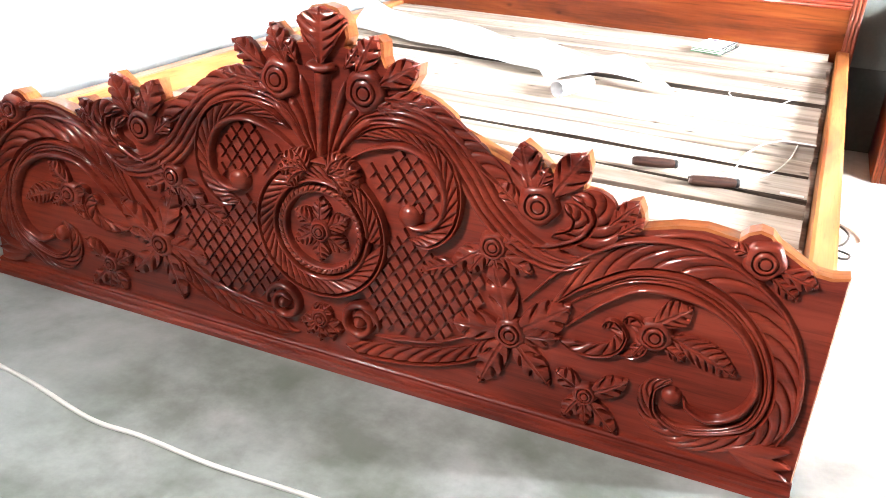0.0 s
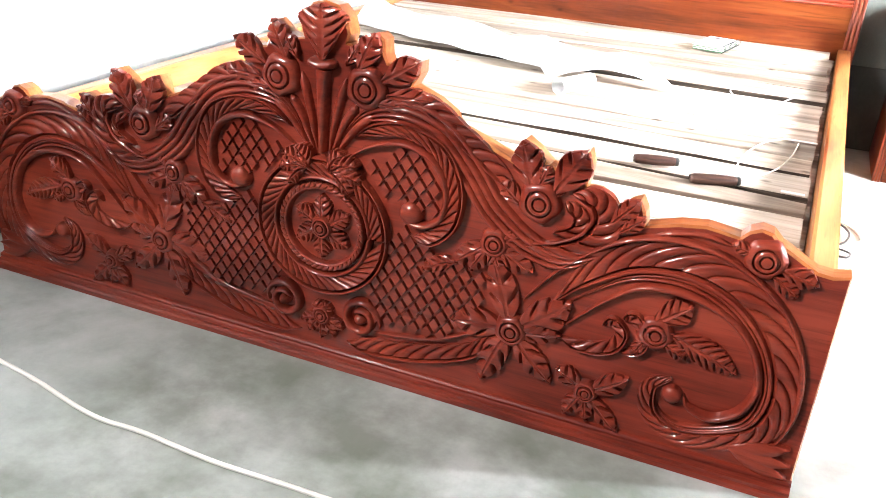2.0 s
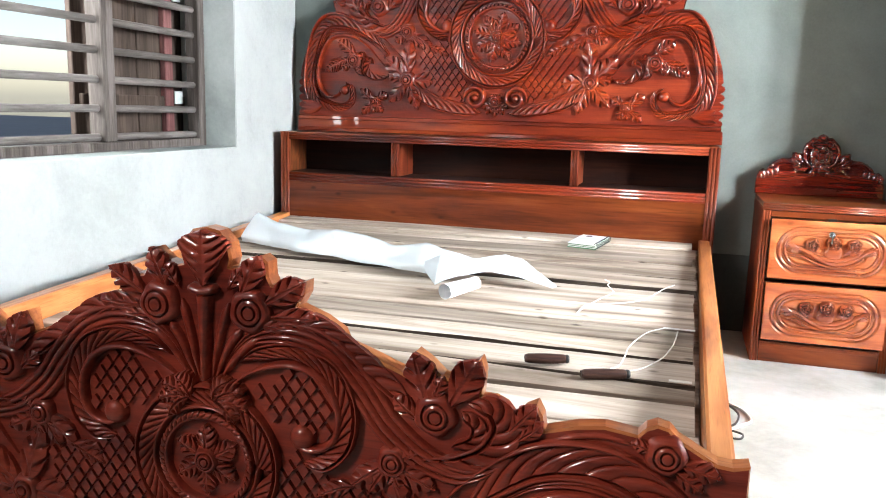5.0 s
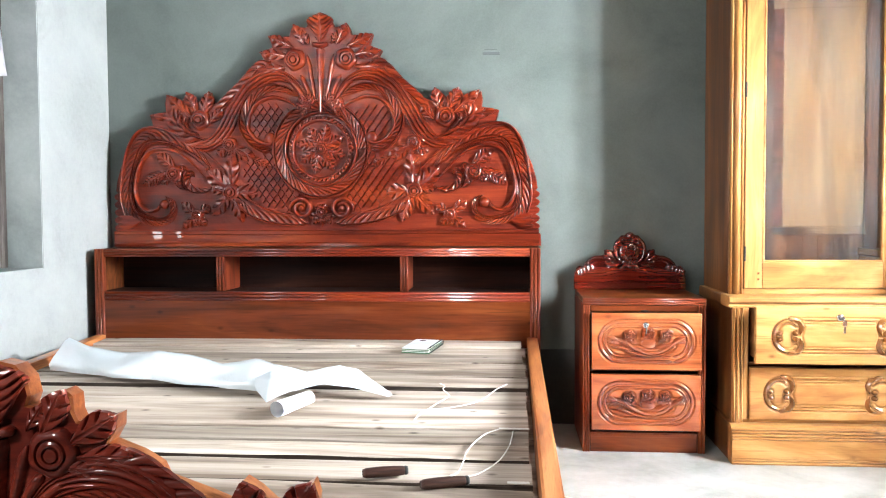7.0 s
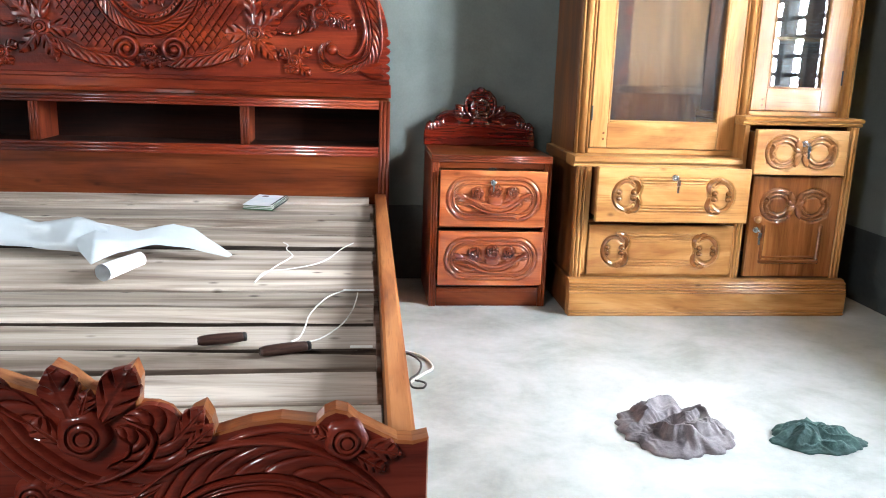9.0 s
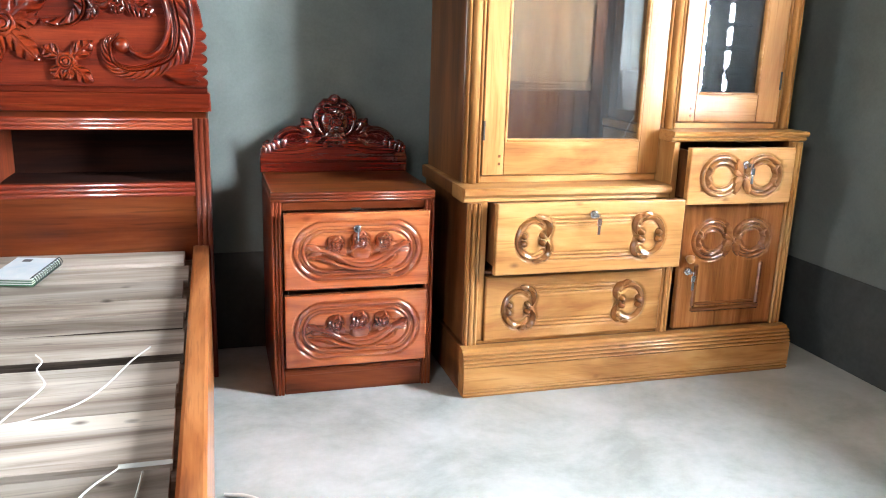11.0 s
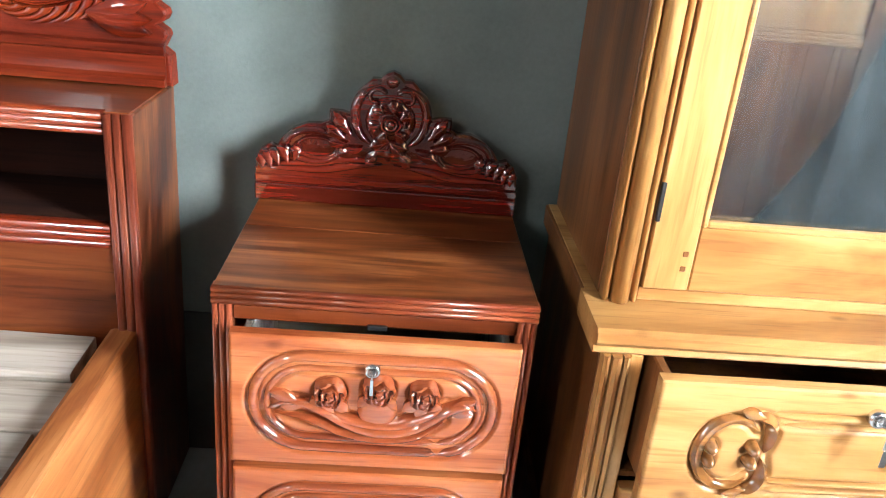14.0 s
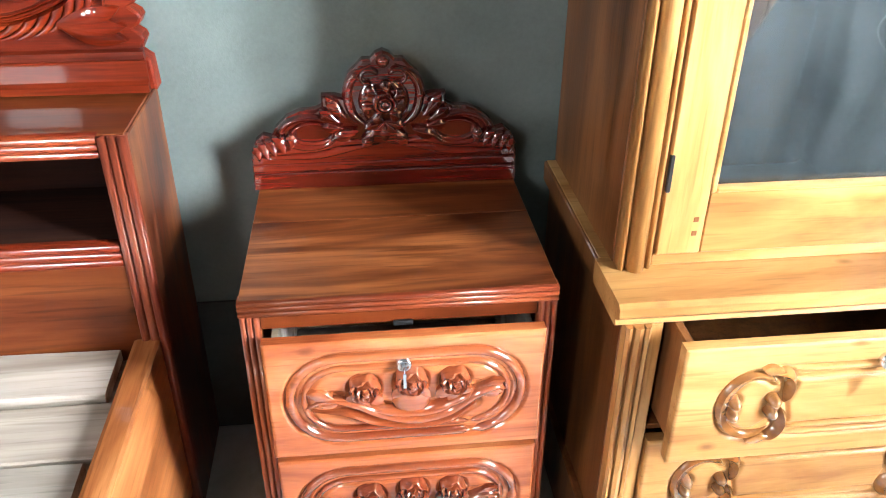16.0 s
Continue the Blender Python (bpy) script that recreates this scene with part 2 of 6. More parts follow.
# wall plaster lightened: the daylight on the west wall is in its colour
LIT_PLASTER = rough_surface("lit_plaster", (0.25, 0.265, 0.258), (0.32, 0.335, 0.328), (0.37, 0.385, 0.378), 2.2, 0.85, 0.3)
DADO = rough_surface("dark_cement_dado", (0.020, 0.025, 0.024), (0.034, 0.041, 0.040), (0.058, 0.067, 0.064), 3.0, 0.8, 0.25)
REVEAL = rough_surface("window_reveal_cement", (0.26, 0.29, 0.28), (0.34, 0.37, 0.36), (0.42, 0.45, 0.44), 4.0, 0.85, 0.3)
CONCRETE = rough_surface("concrete_floor", (0.28, 0.305, 0.285), (0.41, 0.44, 0.425), (0.54, 0.56, 0.555), 3.0, 0.42, 0.14, 0.1, 26.0)


def stain_and_shade(m, x0, x1, y0, y1, edge, colour):
    """A mottled green-grey damp stain on a floor, with shade put into its colour, over a stretch of the plan."""
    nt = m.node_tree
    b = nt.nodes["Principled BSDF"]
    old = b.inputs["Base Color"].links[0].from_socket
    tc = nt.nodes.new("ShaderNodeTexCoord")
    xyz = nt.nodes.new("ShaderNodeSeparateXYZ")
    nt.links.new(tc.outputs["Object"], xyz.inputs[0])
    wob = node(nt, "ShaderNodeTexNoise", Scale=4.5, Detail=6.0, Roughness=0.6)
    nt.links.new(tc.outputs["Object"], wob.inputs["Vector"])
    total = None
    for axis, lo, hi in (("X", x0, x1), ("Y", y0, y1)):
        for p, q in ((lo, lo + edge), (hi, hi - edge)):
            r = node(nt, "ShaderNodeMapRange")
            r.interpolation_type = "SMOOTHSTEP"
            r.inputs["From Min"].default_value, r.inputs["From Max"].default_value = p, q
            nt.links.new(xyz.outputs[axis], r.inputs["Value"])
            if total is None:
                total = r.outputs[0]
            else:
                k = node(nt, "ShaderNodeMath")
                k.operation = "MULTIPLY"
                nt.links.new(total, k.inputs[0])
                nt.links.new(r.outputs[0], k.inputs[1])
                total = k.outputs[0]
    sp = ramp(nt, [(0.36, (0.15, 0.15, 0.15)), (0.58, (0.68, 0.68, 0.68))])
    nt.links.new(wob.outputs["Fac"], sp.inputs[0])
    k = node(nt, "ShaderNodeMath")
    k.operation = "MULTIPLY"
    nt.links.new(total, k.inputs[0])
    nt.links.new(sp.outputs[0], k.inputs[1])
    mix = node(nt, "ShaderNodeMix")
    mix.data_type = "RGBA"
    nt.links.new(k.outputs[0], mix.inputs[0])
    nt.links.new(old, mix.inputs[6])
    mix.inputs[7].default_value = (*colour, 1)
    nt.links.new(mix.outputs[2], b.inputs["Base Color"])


# stain before the footboard, deepened to carry the board's shade on the floor
stain_and_shade(CONCRETE, -0.95, 0.75, 0.60, 1.62, 0.30, (0.085, 0.105, 0.072))
CEMENT = rough_surface("ceiling_cement", (0.045, 0.049, 0.046), (0.06, 0.064, 0.06), (0.08, 0.084, 0.08), 1.6, 0.9, 0.2)
CHROME = plain("chrome", (0.66, 0.67, 0.69), 0.22, 1.0)
BRASS = plain("brass", (0.72, 0.50, 0.22), 0.25, 1.0)
STEEL_DARK = plain("dark_steel", (0.05, 0.05, 0.05), 0.4, 0.8)
WHITE_WIRE = plain("white_wire", (0.75, 0.74, 0.70), 0.5)
BLACK_WIRE = plain("black_wire", (0.03, 0.03, 0.03), 0.5)
STICK = wood("dark_handle_timber", (0.018, 0.008, 0.006), (0.042, 0.019, 0.014), (0.075, 0.036, 0.026), "X", 0.55, 0.1, 20.0)
PAPER = plain("paper", (0.78, 0.78, 0.74), 0.8)
PRINT = rough_surface("printed_card", (0.55, 0.66, 0.74), (0.72, 0.77, 0.80), (0.82, 0.83, 0.84), 9.0, 0.4, 0.05)
COVER = plain("green_cover", (0.05, 0.16, 0.07), 0.5)


def thin_white_plastic(name):
    """White moulded plastic that daylight shines through."""
    m, nt, b = material(name)
    b.inputs["Base Color"].default_value = (0.82, 0.83, 0.82, 1)
    b.inputs["Roughness"].default_value = 0.35
    tl = node(nt, "ShaderNodeBsdfTranslucent", Color=(0.85, 0.87, 0.88, 1))
    mix = node(nt, "ShaderNodeMixShader", Fac=0.45)
    nt.links.new(b.outputs[0], mix.inputs[1])
    nt.links.new(tl.outputs[0], mix.inputs[2])
    nt.links.new(mix.outputs[0], nt.nodes["Material Output"].inputs["Surface"])
    return m


BUCKET = thin_white_plastic("white_plastic")
TEAL = plain("teal_plastic", (0.02, 0.33, 0.26), 0.35)
RAG_GREY = rough_surface("grey_rag", (0.06, 0.053, 0.058), (0.14, 0.124, 0.134), (0.25, 0.23, 0.24), 16.0, 0.95, 0.6, 0.0, 220.0)
RAG_TEAL = rough_surface("teal_rag", (0.012, 0.035, 0.034), (0.03, 0.075, 0.072), (0.07, 0.14, 0.13), 20.0, 0.95, 0.6, 0.0, 220.0)
NEWSPRINT = rough_surface("newsprint", (0.40, 0.39, 0.42), (0.46, 0.45, 0.48), (0.52, 0.51, 0.53), 14.0, 0.9, 0.2)
PRINT_GREY = plain("newsprint_grey", (0.30, 0.30, 0.33), 0.8)
PRINT_PINK = plain("newsprint_pink", (0.40, 0.30, 0.33), 0.8)
PRINT_RED = plain("newsprint_red", (0.30, 0.15, 0.17), 0.8)
SCAR = plain("scuffed_cement", (0.085, 0.10, 0.098), 0.9)
HOLE = plain("keyhole_black", (0.01, 0.01, 0.01), 0.7)


def glass_pane(name):
    m, nt, b = material(name)
    out = nt.nodes["Material Output"]
    tr = node(nt, "ShaderNodeBsdfTransparent", Color=(0.93, 0.96, 0.95, 1))
    gl = node(nt, "ShaderNodeBsdfGlossy", Roughness=0.015)
    fr = node(nt, "ShaderNodeFresnel", IOR=1.95)
    mix = node(nt, "ShaderNodeMixShader")
    nt.links.new(fr.outputs[0], mix.inputs[0])
    nt.links.new(tr.outputs[0], mix.inputs[1])
    nt.links.new(gl.outputs[0], mix.inputs[2])
    # bluish dust film that also stands in for the wall's reflected haze
    dust_haze = node(nt, "ShaderNodeBsdfDiffuse", Color=(0.55, 0.62, 0.66, 1))
    tc = nt.nodes.new("ShaderNodeTexCoord")
    mp = node(nt, "ShaderNodeMapping", Scale=(9.0, 1.0, 2.5))
    nz = node(nt, "ShaderNodeTexNoise", Scale=1.0, Detail=6.0, Roughness=0.6)
    mr = node(nt, "ShaderNodeMapRange")
    mr.inputs["From Min"].default_value, mr.inputs["From Max"].default_value = 0.35, 0.75
    mr.inputs["To Min"].default_value, mr.inputs["To Max"].default_value = 0.006, 0.045
    film = node(nt, "ShaderNodeMixShader")
    nt.links.new(tc.outputs["Object"], mp.inputs[0])
    nt.links.new(mp.outputs[0], nz.inputs["Vector"])
    nt.links.new(nz.outputs["Fac"], mr.inputs["Value"])
    nt.links.new(mr.outputs[0], film.inputs[0])
    nt.links.new(mix.outputs[0], film.inputs[1])
    nt.links.new(dust_haze.outputs[0], film.inputs[2])
    nt.links.new(film.outputs[0], out.inputs["Surface"])
    return m


def sheet_plastic(name):
    m, nt, b = material(name)
    out = nt.nodes["Material Output"]
    b.inputs["Base Color"].default_value = (0.62, 0.68, 0.72, 1)
    b.inputs["Roughness"].default_value = 0.30
    b.inputs["Coat Weight"].default_value = 0.4
    tr = node(nt, "ShaderNodeBsdfTransparent", Color=(0.95, 0.97, 0.98, 1))
    n = node(nt, "ShaderNodeTexNoise", Scale=9.0, Detail=4.0, Distortion=0.8)
    tc = nt.nodes.new("ShaderNodeTexCoord")
    nt.links.new(tc.outputs["Object"], n.inputs["Vector"])
    bp = node(nt, "ShaderNodeBump", Strength=0.6, Distance=0.01)
    nt.links.new(n.outputs["Fac"], bp.inputs["Height"])
    nt.links.new(bp.outputs[0], b.inputs["Normal"])
    mix = node(nt, "ShaderNodeMixShader", Fac=0.14)
    nt.links.new(b.outputs[0], mix.inputs[1])
    nt.links.new(tr.outputs[0], mix.inputs[2])
    nt.links.new(mix.outputs[0], out.inputs["Surface"])
    return m


GLASS = glass_pane("door_glass")
PLASTIC = sheet_plastic("thin_plastic_sheet")
PLASTIC_WHITE = plain("white_film", (0.86, 0.88, 0.90), 0.35)


# ---- mesh helpers ----
def obj(name, vf, m, parent=None, smooth=False, label="", at=None):
    """One mesh object from vertices and faces, given in its parent's space."""
    v, f = vf
    me = bpy.data.meshes.new(name)
    me.from_pydata([tuple(p) for p in v], [], [tuple(q) for q in f])
    me.materials.append(m)
    if smooth:
        me.polygons.foreach_set("use_smooth", [True] * len(me.polygons))
    me.update()
    ob = new(name, me)
    if parent:
        ob.parent = parent
    if at:
        ob.location = at
    if label:
        ob["label"] = label
    return ob


def thing(name, at, label, category, group=""):
    ob = new(name)
    ob.empty_display_size = 0.05
    ob.location = at
    return tagged(ob, label, category, group)


def join(*parts):
    V, F = [], []
    for v, f in parts:
        k = len(V)
        V += [tuple(p) for p in v]
        F += [tuple(i + k for i in q) for q in f]
    return V, F


def box(x0, x1, y0, y1, z0, z1, b=0.002):
    """A box with chamfered edges."""
    bm = bmesh.new()
    bmesh.ops.create_cube(bm, size=1.0)
    for v in bm.verts:
        v.co = Vector(((x0, x1)[v.co.x > 0], (y0, y1)[v.co.y > 0], (z0, z1)[v.co.z > 0]))
    if b > 0:
        bmesh.ops.bevel(bm, geom=bm.edges[:], offset=b, segments=1, affect="EDGES", profile=0.5)
    bm.verts.index_update()
    r = [v.co[:] for v in bm.verts], [[v.index for v in q.verts] for q in bm.faces]
    bm.free()
    return r


def extrude(profile, a, b, ea, eb):
    """A closed profile carried from a to b; ea and eb are the profile's axes."""
    a, b, ea, eb = (np.array(k, float) for k in (a, b, ea, eb))
    n = len(profile)
    V = [p + ea * s + eb * t for p in (a, b) for s, t in profile]
    F = [[i, (i + 1) % n, n + (i + 1) % n, n + i] for i in range(n)]
    return V, F + [list(range(n))[::-1], list(range(n, 2 * n))]


def reeds(width, depth, n):
    """The profile of a flat member with n rounded reeds on its face: s across, t outwards."""
    pts = [(0.0, -depth)]
    for i in range(n):
        for q, d in ((0.03, -0.008), (0.09, -0.002), (0.22, -0.0004), (0.5, 0.0), (0.78, -0.0004), (0.91, -0.002), (0.97, -0.008)):
            pts.append((width * (i + q) / n, d))
    return pts + [(width, -depth)]


def spline(pts, n):
    """Catmull-Rom through the points."""
    p = np.array(pts, float)
    p = np.vstack([2 * p[0] - p[1], p, 2 * p[-1] - p[-2]])
    out = []
    for t in np.linspace(0, len(pts) - 1 - 1e-9, n):
        i = int(t)
        u = t - i
        a, b, c, d = p[i:i + 4]
        out.append(0.5 * (2 * b + (c - a) * u + (2 * a - 5 * b + 4 * c - d) * u * u + (3 * b - a - 3 * c + d) * u ** 3))
    return np.array(out)


def tube(pts, r, n=60, k=7):
    """A round cord through points in space."""
    c = spline(pts, n)
    V, F = [], []
    for i in range(n):
        t = c[min(i + 1, n - 1)] - c[max(i - 1, 0)]
        t /= np.linalg.norm(t) + 1e-9
        s = np.cross(t, (0.0, 0.0, 1.0) if abs(t[2]) < 0.9 else (1.0, 0.0, 0.0))
        s /= np.linalg.norm(s)
        w = np.cross(s, t)
        V += [c[i] + r * (s * math.cos(2 * math.pi * j / k) + w * math.sin(2 * math.pi * j / k)) for j in range(k)]
    for i in range(n - 1):
        F += [[i * k + j, i * k + (j + 1) % k, (i + 1) * k + (j + 1) % k, (i + 1) * k + j] for j in range(k)]
    return V, F + [list(range(k)), list(range((n - 1) * k, n * k))]


def lathe(profile, k=20, axis="Z", at=(0, 0, 0)):
    """A turned body: (radius, height) pairs round an axis."""
    V, F, n = [], [], len(profile)
    for j in range(k):
        a = 2 * math.pi * j / k
        for r, h in profile:
            q = (r * math.cos(a), r * math.sin(a), h)
            q = q if axis == "Z" else (q[0], -q[2], q[1])
            V.append((q[0] + at[0], q[1] + at[1], q[2] + at[2]))
    for j in range(k):
        m = (j + 1) % k
        F += [[j * n + i, m * n + i, m * n + i + 1, j * n + i + 1] for i in range(n - 1)]
    return V, F


# ---- carving: all in the panel's own plane, u across, w up, d out of the face ----
def put_face(points, s, F):
    """(u, w, d) to the panel's space, mirrored for s = -1."""
    return [(u * s, -d, w) for u, w, d in points], ([q[::-1] for q in F] if s < 0 else F)


def grid_faces(n, m):
    return [[i * m + j, i * m + j + 1, (i + 1) * m + j + 1, (i + 1) * m + j] for i in range(n - 1) for j in range(m - 1)]


def round_profile(m=9):
    a = np.linspace(-1, 1, m)
    return a, np.sqrt(np.clip(1 - a * a, 0, 1))


def rib_profile(k):
    a = np.linspace(-1, 1, 6 * k + 1)
    return a, (0.45 * np.sqrt(np.clip(1 - a ** 4, 0, 1)) + 0.55 * np.abs(np.sin(np.pi * k * (a + 1) / 2)) ** 0.7) * np.clip((1 - np.abs(a)) * 20, 0, 1)


def band(c, half, h, profile, d0=-0.002, ends=(0.25, 0.15)):
    """A carved band along a line c (n x 2), tapering at its ends."""
    n = len(c)
    t = np.gradient(c, axis=0)
    t /= np.linalg.norm(t, axis=1)[:, None] + 1e-9
    nrm = np.stack([-t[:, 1], t[:, 0]], 1)
    x = np.linspace(0, 1, n)
    tap = np.clip(np.minimum(x / max(ends[0], 1e-3), (1 - x) / max(ends[1], 1e-3)), 0.06, 1) ** 0.6
    half = np.interp(x, np.linspace(0, 1, len(half)), half) * tap
    a, p = profile
    P = []
    for i in range(n):
        for j in range(len(a)):
            q = c[i] + nrm[i] * a[j] * half[i]
            P.append((q[0], q[1], d0 + p[j] * h * (0.35 + 0.65 * tap[i])))
    return P, grid_faces(n, len(a))


def leaf(base, ang, length, width, h, bend=0.0, lobes=4, d0=0.0):
    """A low carved leaf: a midrib, and lobes parted by gouges that fall off steeply on one side; ang in degrees."""
    fr = (0.0, 0.09, 0.20, 0.32, 0.60, 0.88, 0.985)
    t = np.array([0.05 + 0.87 * (i + f) / lobes for i in range(lobes) for f in fr] + [0.925, 0.965, 1.0]) if lobes > 1 else np.linspace(0, 1, 12)
    t = np.concatenate([[0.0], t]) if lobes > 1 else t
    v = (-1, -0.97, -0.78, -0.55, -0.34, -0.16, -0.05, 0.05, 0.16, 0.34, 0.55, 0.78, 0.97, 1) if lobes > 1 else (-1, -0.93, -0.5, -0.16, 0, 0.16, 0.5, 0.93, 1)
    a = radians(ang) + radians(bend) * (t - 0.3)
    dt = np.diff(t)
    cx = base[0] + length * np.concatenate([[0], np.cumsum(np.cos(a[:-1]) * dt)])
    cy = base[1] + length * np.concatenate([[0], np.cumsum(np.sin(a[:-1]) * dt)])
    P = []
    for i in range(len(t)):
        full = width * max(math.sin(math.pi * min(1.0, 0.10 + 0.90 * t[i] ** 0.80)), 0.012) ** 0.70
        gouge, swell = 0.0, 1.0
        if lobes > 1 and 0.05 <= t[i] <= 0.92:
            f = ((t[i] - 0.05) / 0.87 * lobes) % 1.0
            gouge = max(0.0, 1 - f / 0.30) if f < 0.30 else (max(0.0, (f - 0.95) / 0.05) if f > 0.95 else 0.0)
            swell = math.sin(math.pi * min(1.0, 0.1 + 0.9 * f))
        for q0 in v:
            q = abs(q0)
            hw = full * (1.04 - 0.10 * gouge)
            fw = q ** 1.7 * min(full * 1.45 * (1 - t[i]) ** 0.8, 0.6 * (1 - t[i]) * length)
            x = cx[i] - math.sin(a[i]) * q0 * hw + math.cos(a[i]) * fw
            y = cy[i] + math.cos(a[i]) * q0 * hw + math.sin(a[i]) * fw
            top = h * (0.72 + 0.28 * math.sin(math.pi * (0.15 + 0.70 * t[i]))) * (1 - 0.26 * q * q) * (1 - 0.32 * (1 - swell) * min(1.0, 1.6 * q))
            if lobes > 1:
                top -= h * 0.28 * (1 if q < 0.08 else 0) * (1 - 0.7 * t[i])
                top -= h * 0.80 * gouge * min(1.0, max(0.0, (q - 0.26) * 2.4))
            P.append((x, y, d0 + (top if q < 1 else -0.003)))
    return P, grid_faces(len(t), len(v))


def leaf_to(a, b, width, h, bend=0.0, lobes=4, d0=0.0):
    """A leaf from its foot a to its tip b."""
    return leaf(a, math.degrees(math.atan2(b[1] - a[1], b[0] - a[0])) - 0.2 * bend, math.dist(a, b), width, h, bend, lobes, d0)


def plume(c, half, h, n, lean=1.0, ends=(0.12, 0.10), d0=-0.002, deep=0.72):
    """A band of n overlapping feathers along a line c, scalloped on its left flank, with a rounded spine on its right one; lean sweeps the gouges forward."""
    fr = (0.0, 0.05, 0.14, 0.30, 0.50, 0.70, 0.87, 0.97)
    s = np.array([(i + f) / n for i in range(n) for f in fr] + [1.0])
    v = np.array((-1, -0.97, -0.88, -0.78, -0.70, -0.66, -0.45, -0.15, 0.15, 0.45, 0.72, 0.93, 0.98, 1.0))
    t = np.gradient(c, axis=0)
    t /= np.linalg.norm(t, axis=1)[:, None] + 1e-9
    nrm = np.stack([-t[:, 1], t[:, 0]], 1)
    x = np.linspace(0, 1, len(c))
    half = np.array(half, float)
    P = []
    for si in s:
        f = (si * n) % 1.0 if si < 1 else 0.999
        gouge = 1 - math.sqrt(max(0.0, math.sin(math.pi * f ** 0.8)))
        for vj in v:
            g = min(1.0, max(0.0, (vj + 0.66) / 1.66))
            p = min(1.0, max(0.0, si + lean * g ** 1.5 / n))
            tap = max(0.08, min(1.0, p / max(ends[0], 1e-3), (1 - p) / max(ends[1], 1e-3))) ** 0.6 if ends[0] > 0 else 1.0
            w = np.interp(p, np.linspace(0, 1, len(half)), half) * tap
            e = np.array((np.interp(p, x, c[:, 0]), np.interp(p, x, c[:, 1])))
            nn = np.array((np.interp(p, x, nrm[:, 0]), np.interp(p, x, nrm[:, 1])))
            q = e + nn * w * (vj if vj < 0.9 else vj * (1.03 - 0.10 * gouge))
            if vj < -0.68:
                top = h * (0.62 + 0.38 * math.sqrt(max(0.0, 1 - ((vj + 0.86) / 0.16) ** 2)))
            elif vj < -0.6:
                top = h * 0.25
            else:
                top = h * (0.98 - 0.34 * g * g) - h * deep * gouge * min(1.0, 0.15 + 2.4 * g, 0.25 + 1.9 * (1 - g))
            P.append((q[0], q[1], d0 + (top * (0.4 + 0.6 * tap) if abs(vj) < 1 else -0.003)))
    return P, grid_faces(len(s), len(v))


ROSE = ((0.14, 1.0), (0.25, 0.93), (0.275, 0.45), (0.32, 0.42), (0.345, 0.88), (0.45, 0.93), (0.53, 0.84), (0.555, 0.34), (0.61, 0.32), (0.64, 0.78), (0.76, 0.76), (0.86, 0.60), (0.95, 0.40), (1.0, -0.12))


def rose(c, r, h, d0=0.0, m=30, petals=0.0):
    """A rose: a bud in rings of petals that are parted by deep gouges, all set a little off centre, with a wavy rim."""
    P = [(c[0] + 0.10 * r, c[1] - 0.05 * r, d0 + h)]
    for q, z in ROSE:
        for j in range(m):
            a = 2 * math.pi * j / m
            wave = 1 + 0.06 * max(0.0, q - 0.5) * 2 * math.cos(5 * a + 0.7)
            deep = 0.5 + 0.5 * math.cos(a - 2.6 - 2.2 * q)
            zz = z + (0.80 - z) * 0.55 * (1 - deep) if 0.28 < q < 0.9 and z < 0.5 else z
            zz -= petals * min(1.0, 2 * q) * (0.5 + 0.5 * math.cos((3 if q < 0.3 else 4 if q < 0.6 else 5) * a + 9 * round(q * 3.2))) ** 2
            P.append((c[0] + r * (q * wave * math.cos(a) + 0.10 * (1 - q)), c[1] + r * (q * wave * math.sin(a) - 0.05 * (1 - q)), d0 + h * zz))
    F = [[0, 1 + j, 1 + (j + 1) % m] for j in range(m)]
    for i in range(len(ROSE) - 1):
        F += [[1 + i * m + j, 1 + (i + 1) * m + j, 1 + (i + 1) * m + (j + 1) % m, 1 + i * m + (j + 1) % m] for j in range(m)]
    return P, F


def dome(c, r, h, d0=0.0, n=6, m=16):
    P = [(c[0], c[1], d0 + h)]
    for i in range(1, n + 1):
        q = i / n
        for j in range(m):
            a = 2 * math.pi * j / m
            P.append((c[0] + r * q * math.cos(a), c[1] + r * q * math.sin(a), d0 + h * math.sqrt(max(0, 1 - q * q)) - (0.003 if i == n else 0)))
    F = [[0, 1 + j, 1 + (j + 1) % m] for j in range(m)]
    for i in range(n - 1):
        F += [[1 + i * m + j, 1 + (i + 1) * m + j, 1 + (i + 1) * m + (j + 1) % m, 1 + i * m + (j + 1) % m] for j in range(m)]
    return P, F


def ring(c, ru, rw, n=72):
    a = np.linspace(0, 2 * math.pi, n)
    return np.stack([c[0] + ru * np.cos(a), c[1] + rw * np.sin(a)], 1)


def inside(poly, x, y):
    r = False
    for (x0, y0), (x1, y1) in zip(poly, poly[1:] + poly[:1]):
        if (y0 > y) != (y1 > y) and x < (x1 - x0) * (y - y0) / (y1 - y0) + x0:
            r = not r
    return r


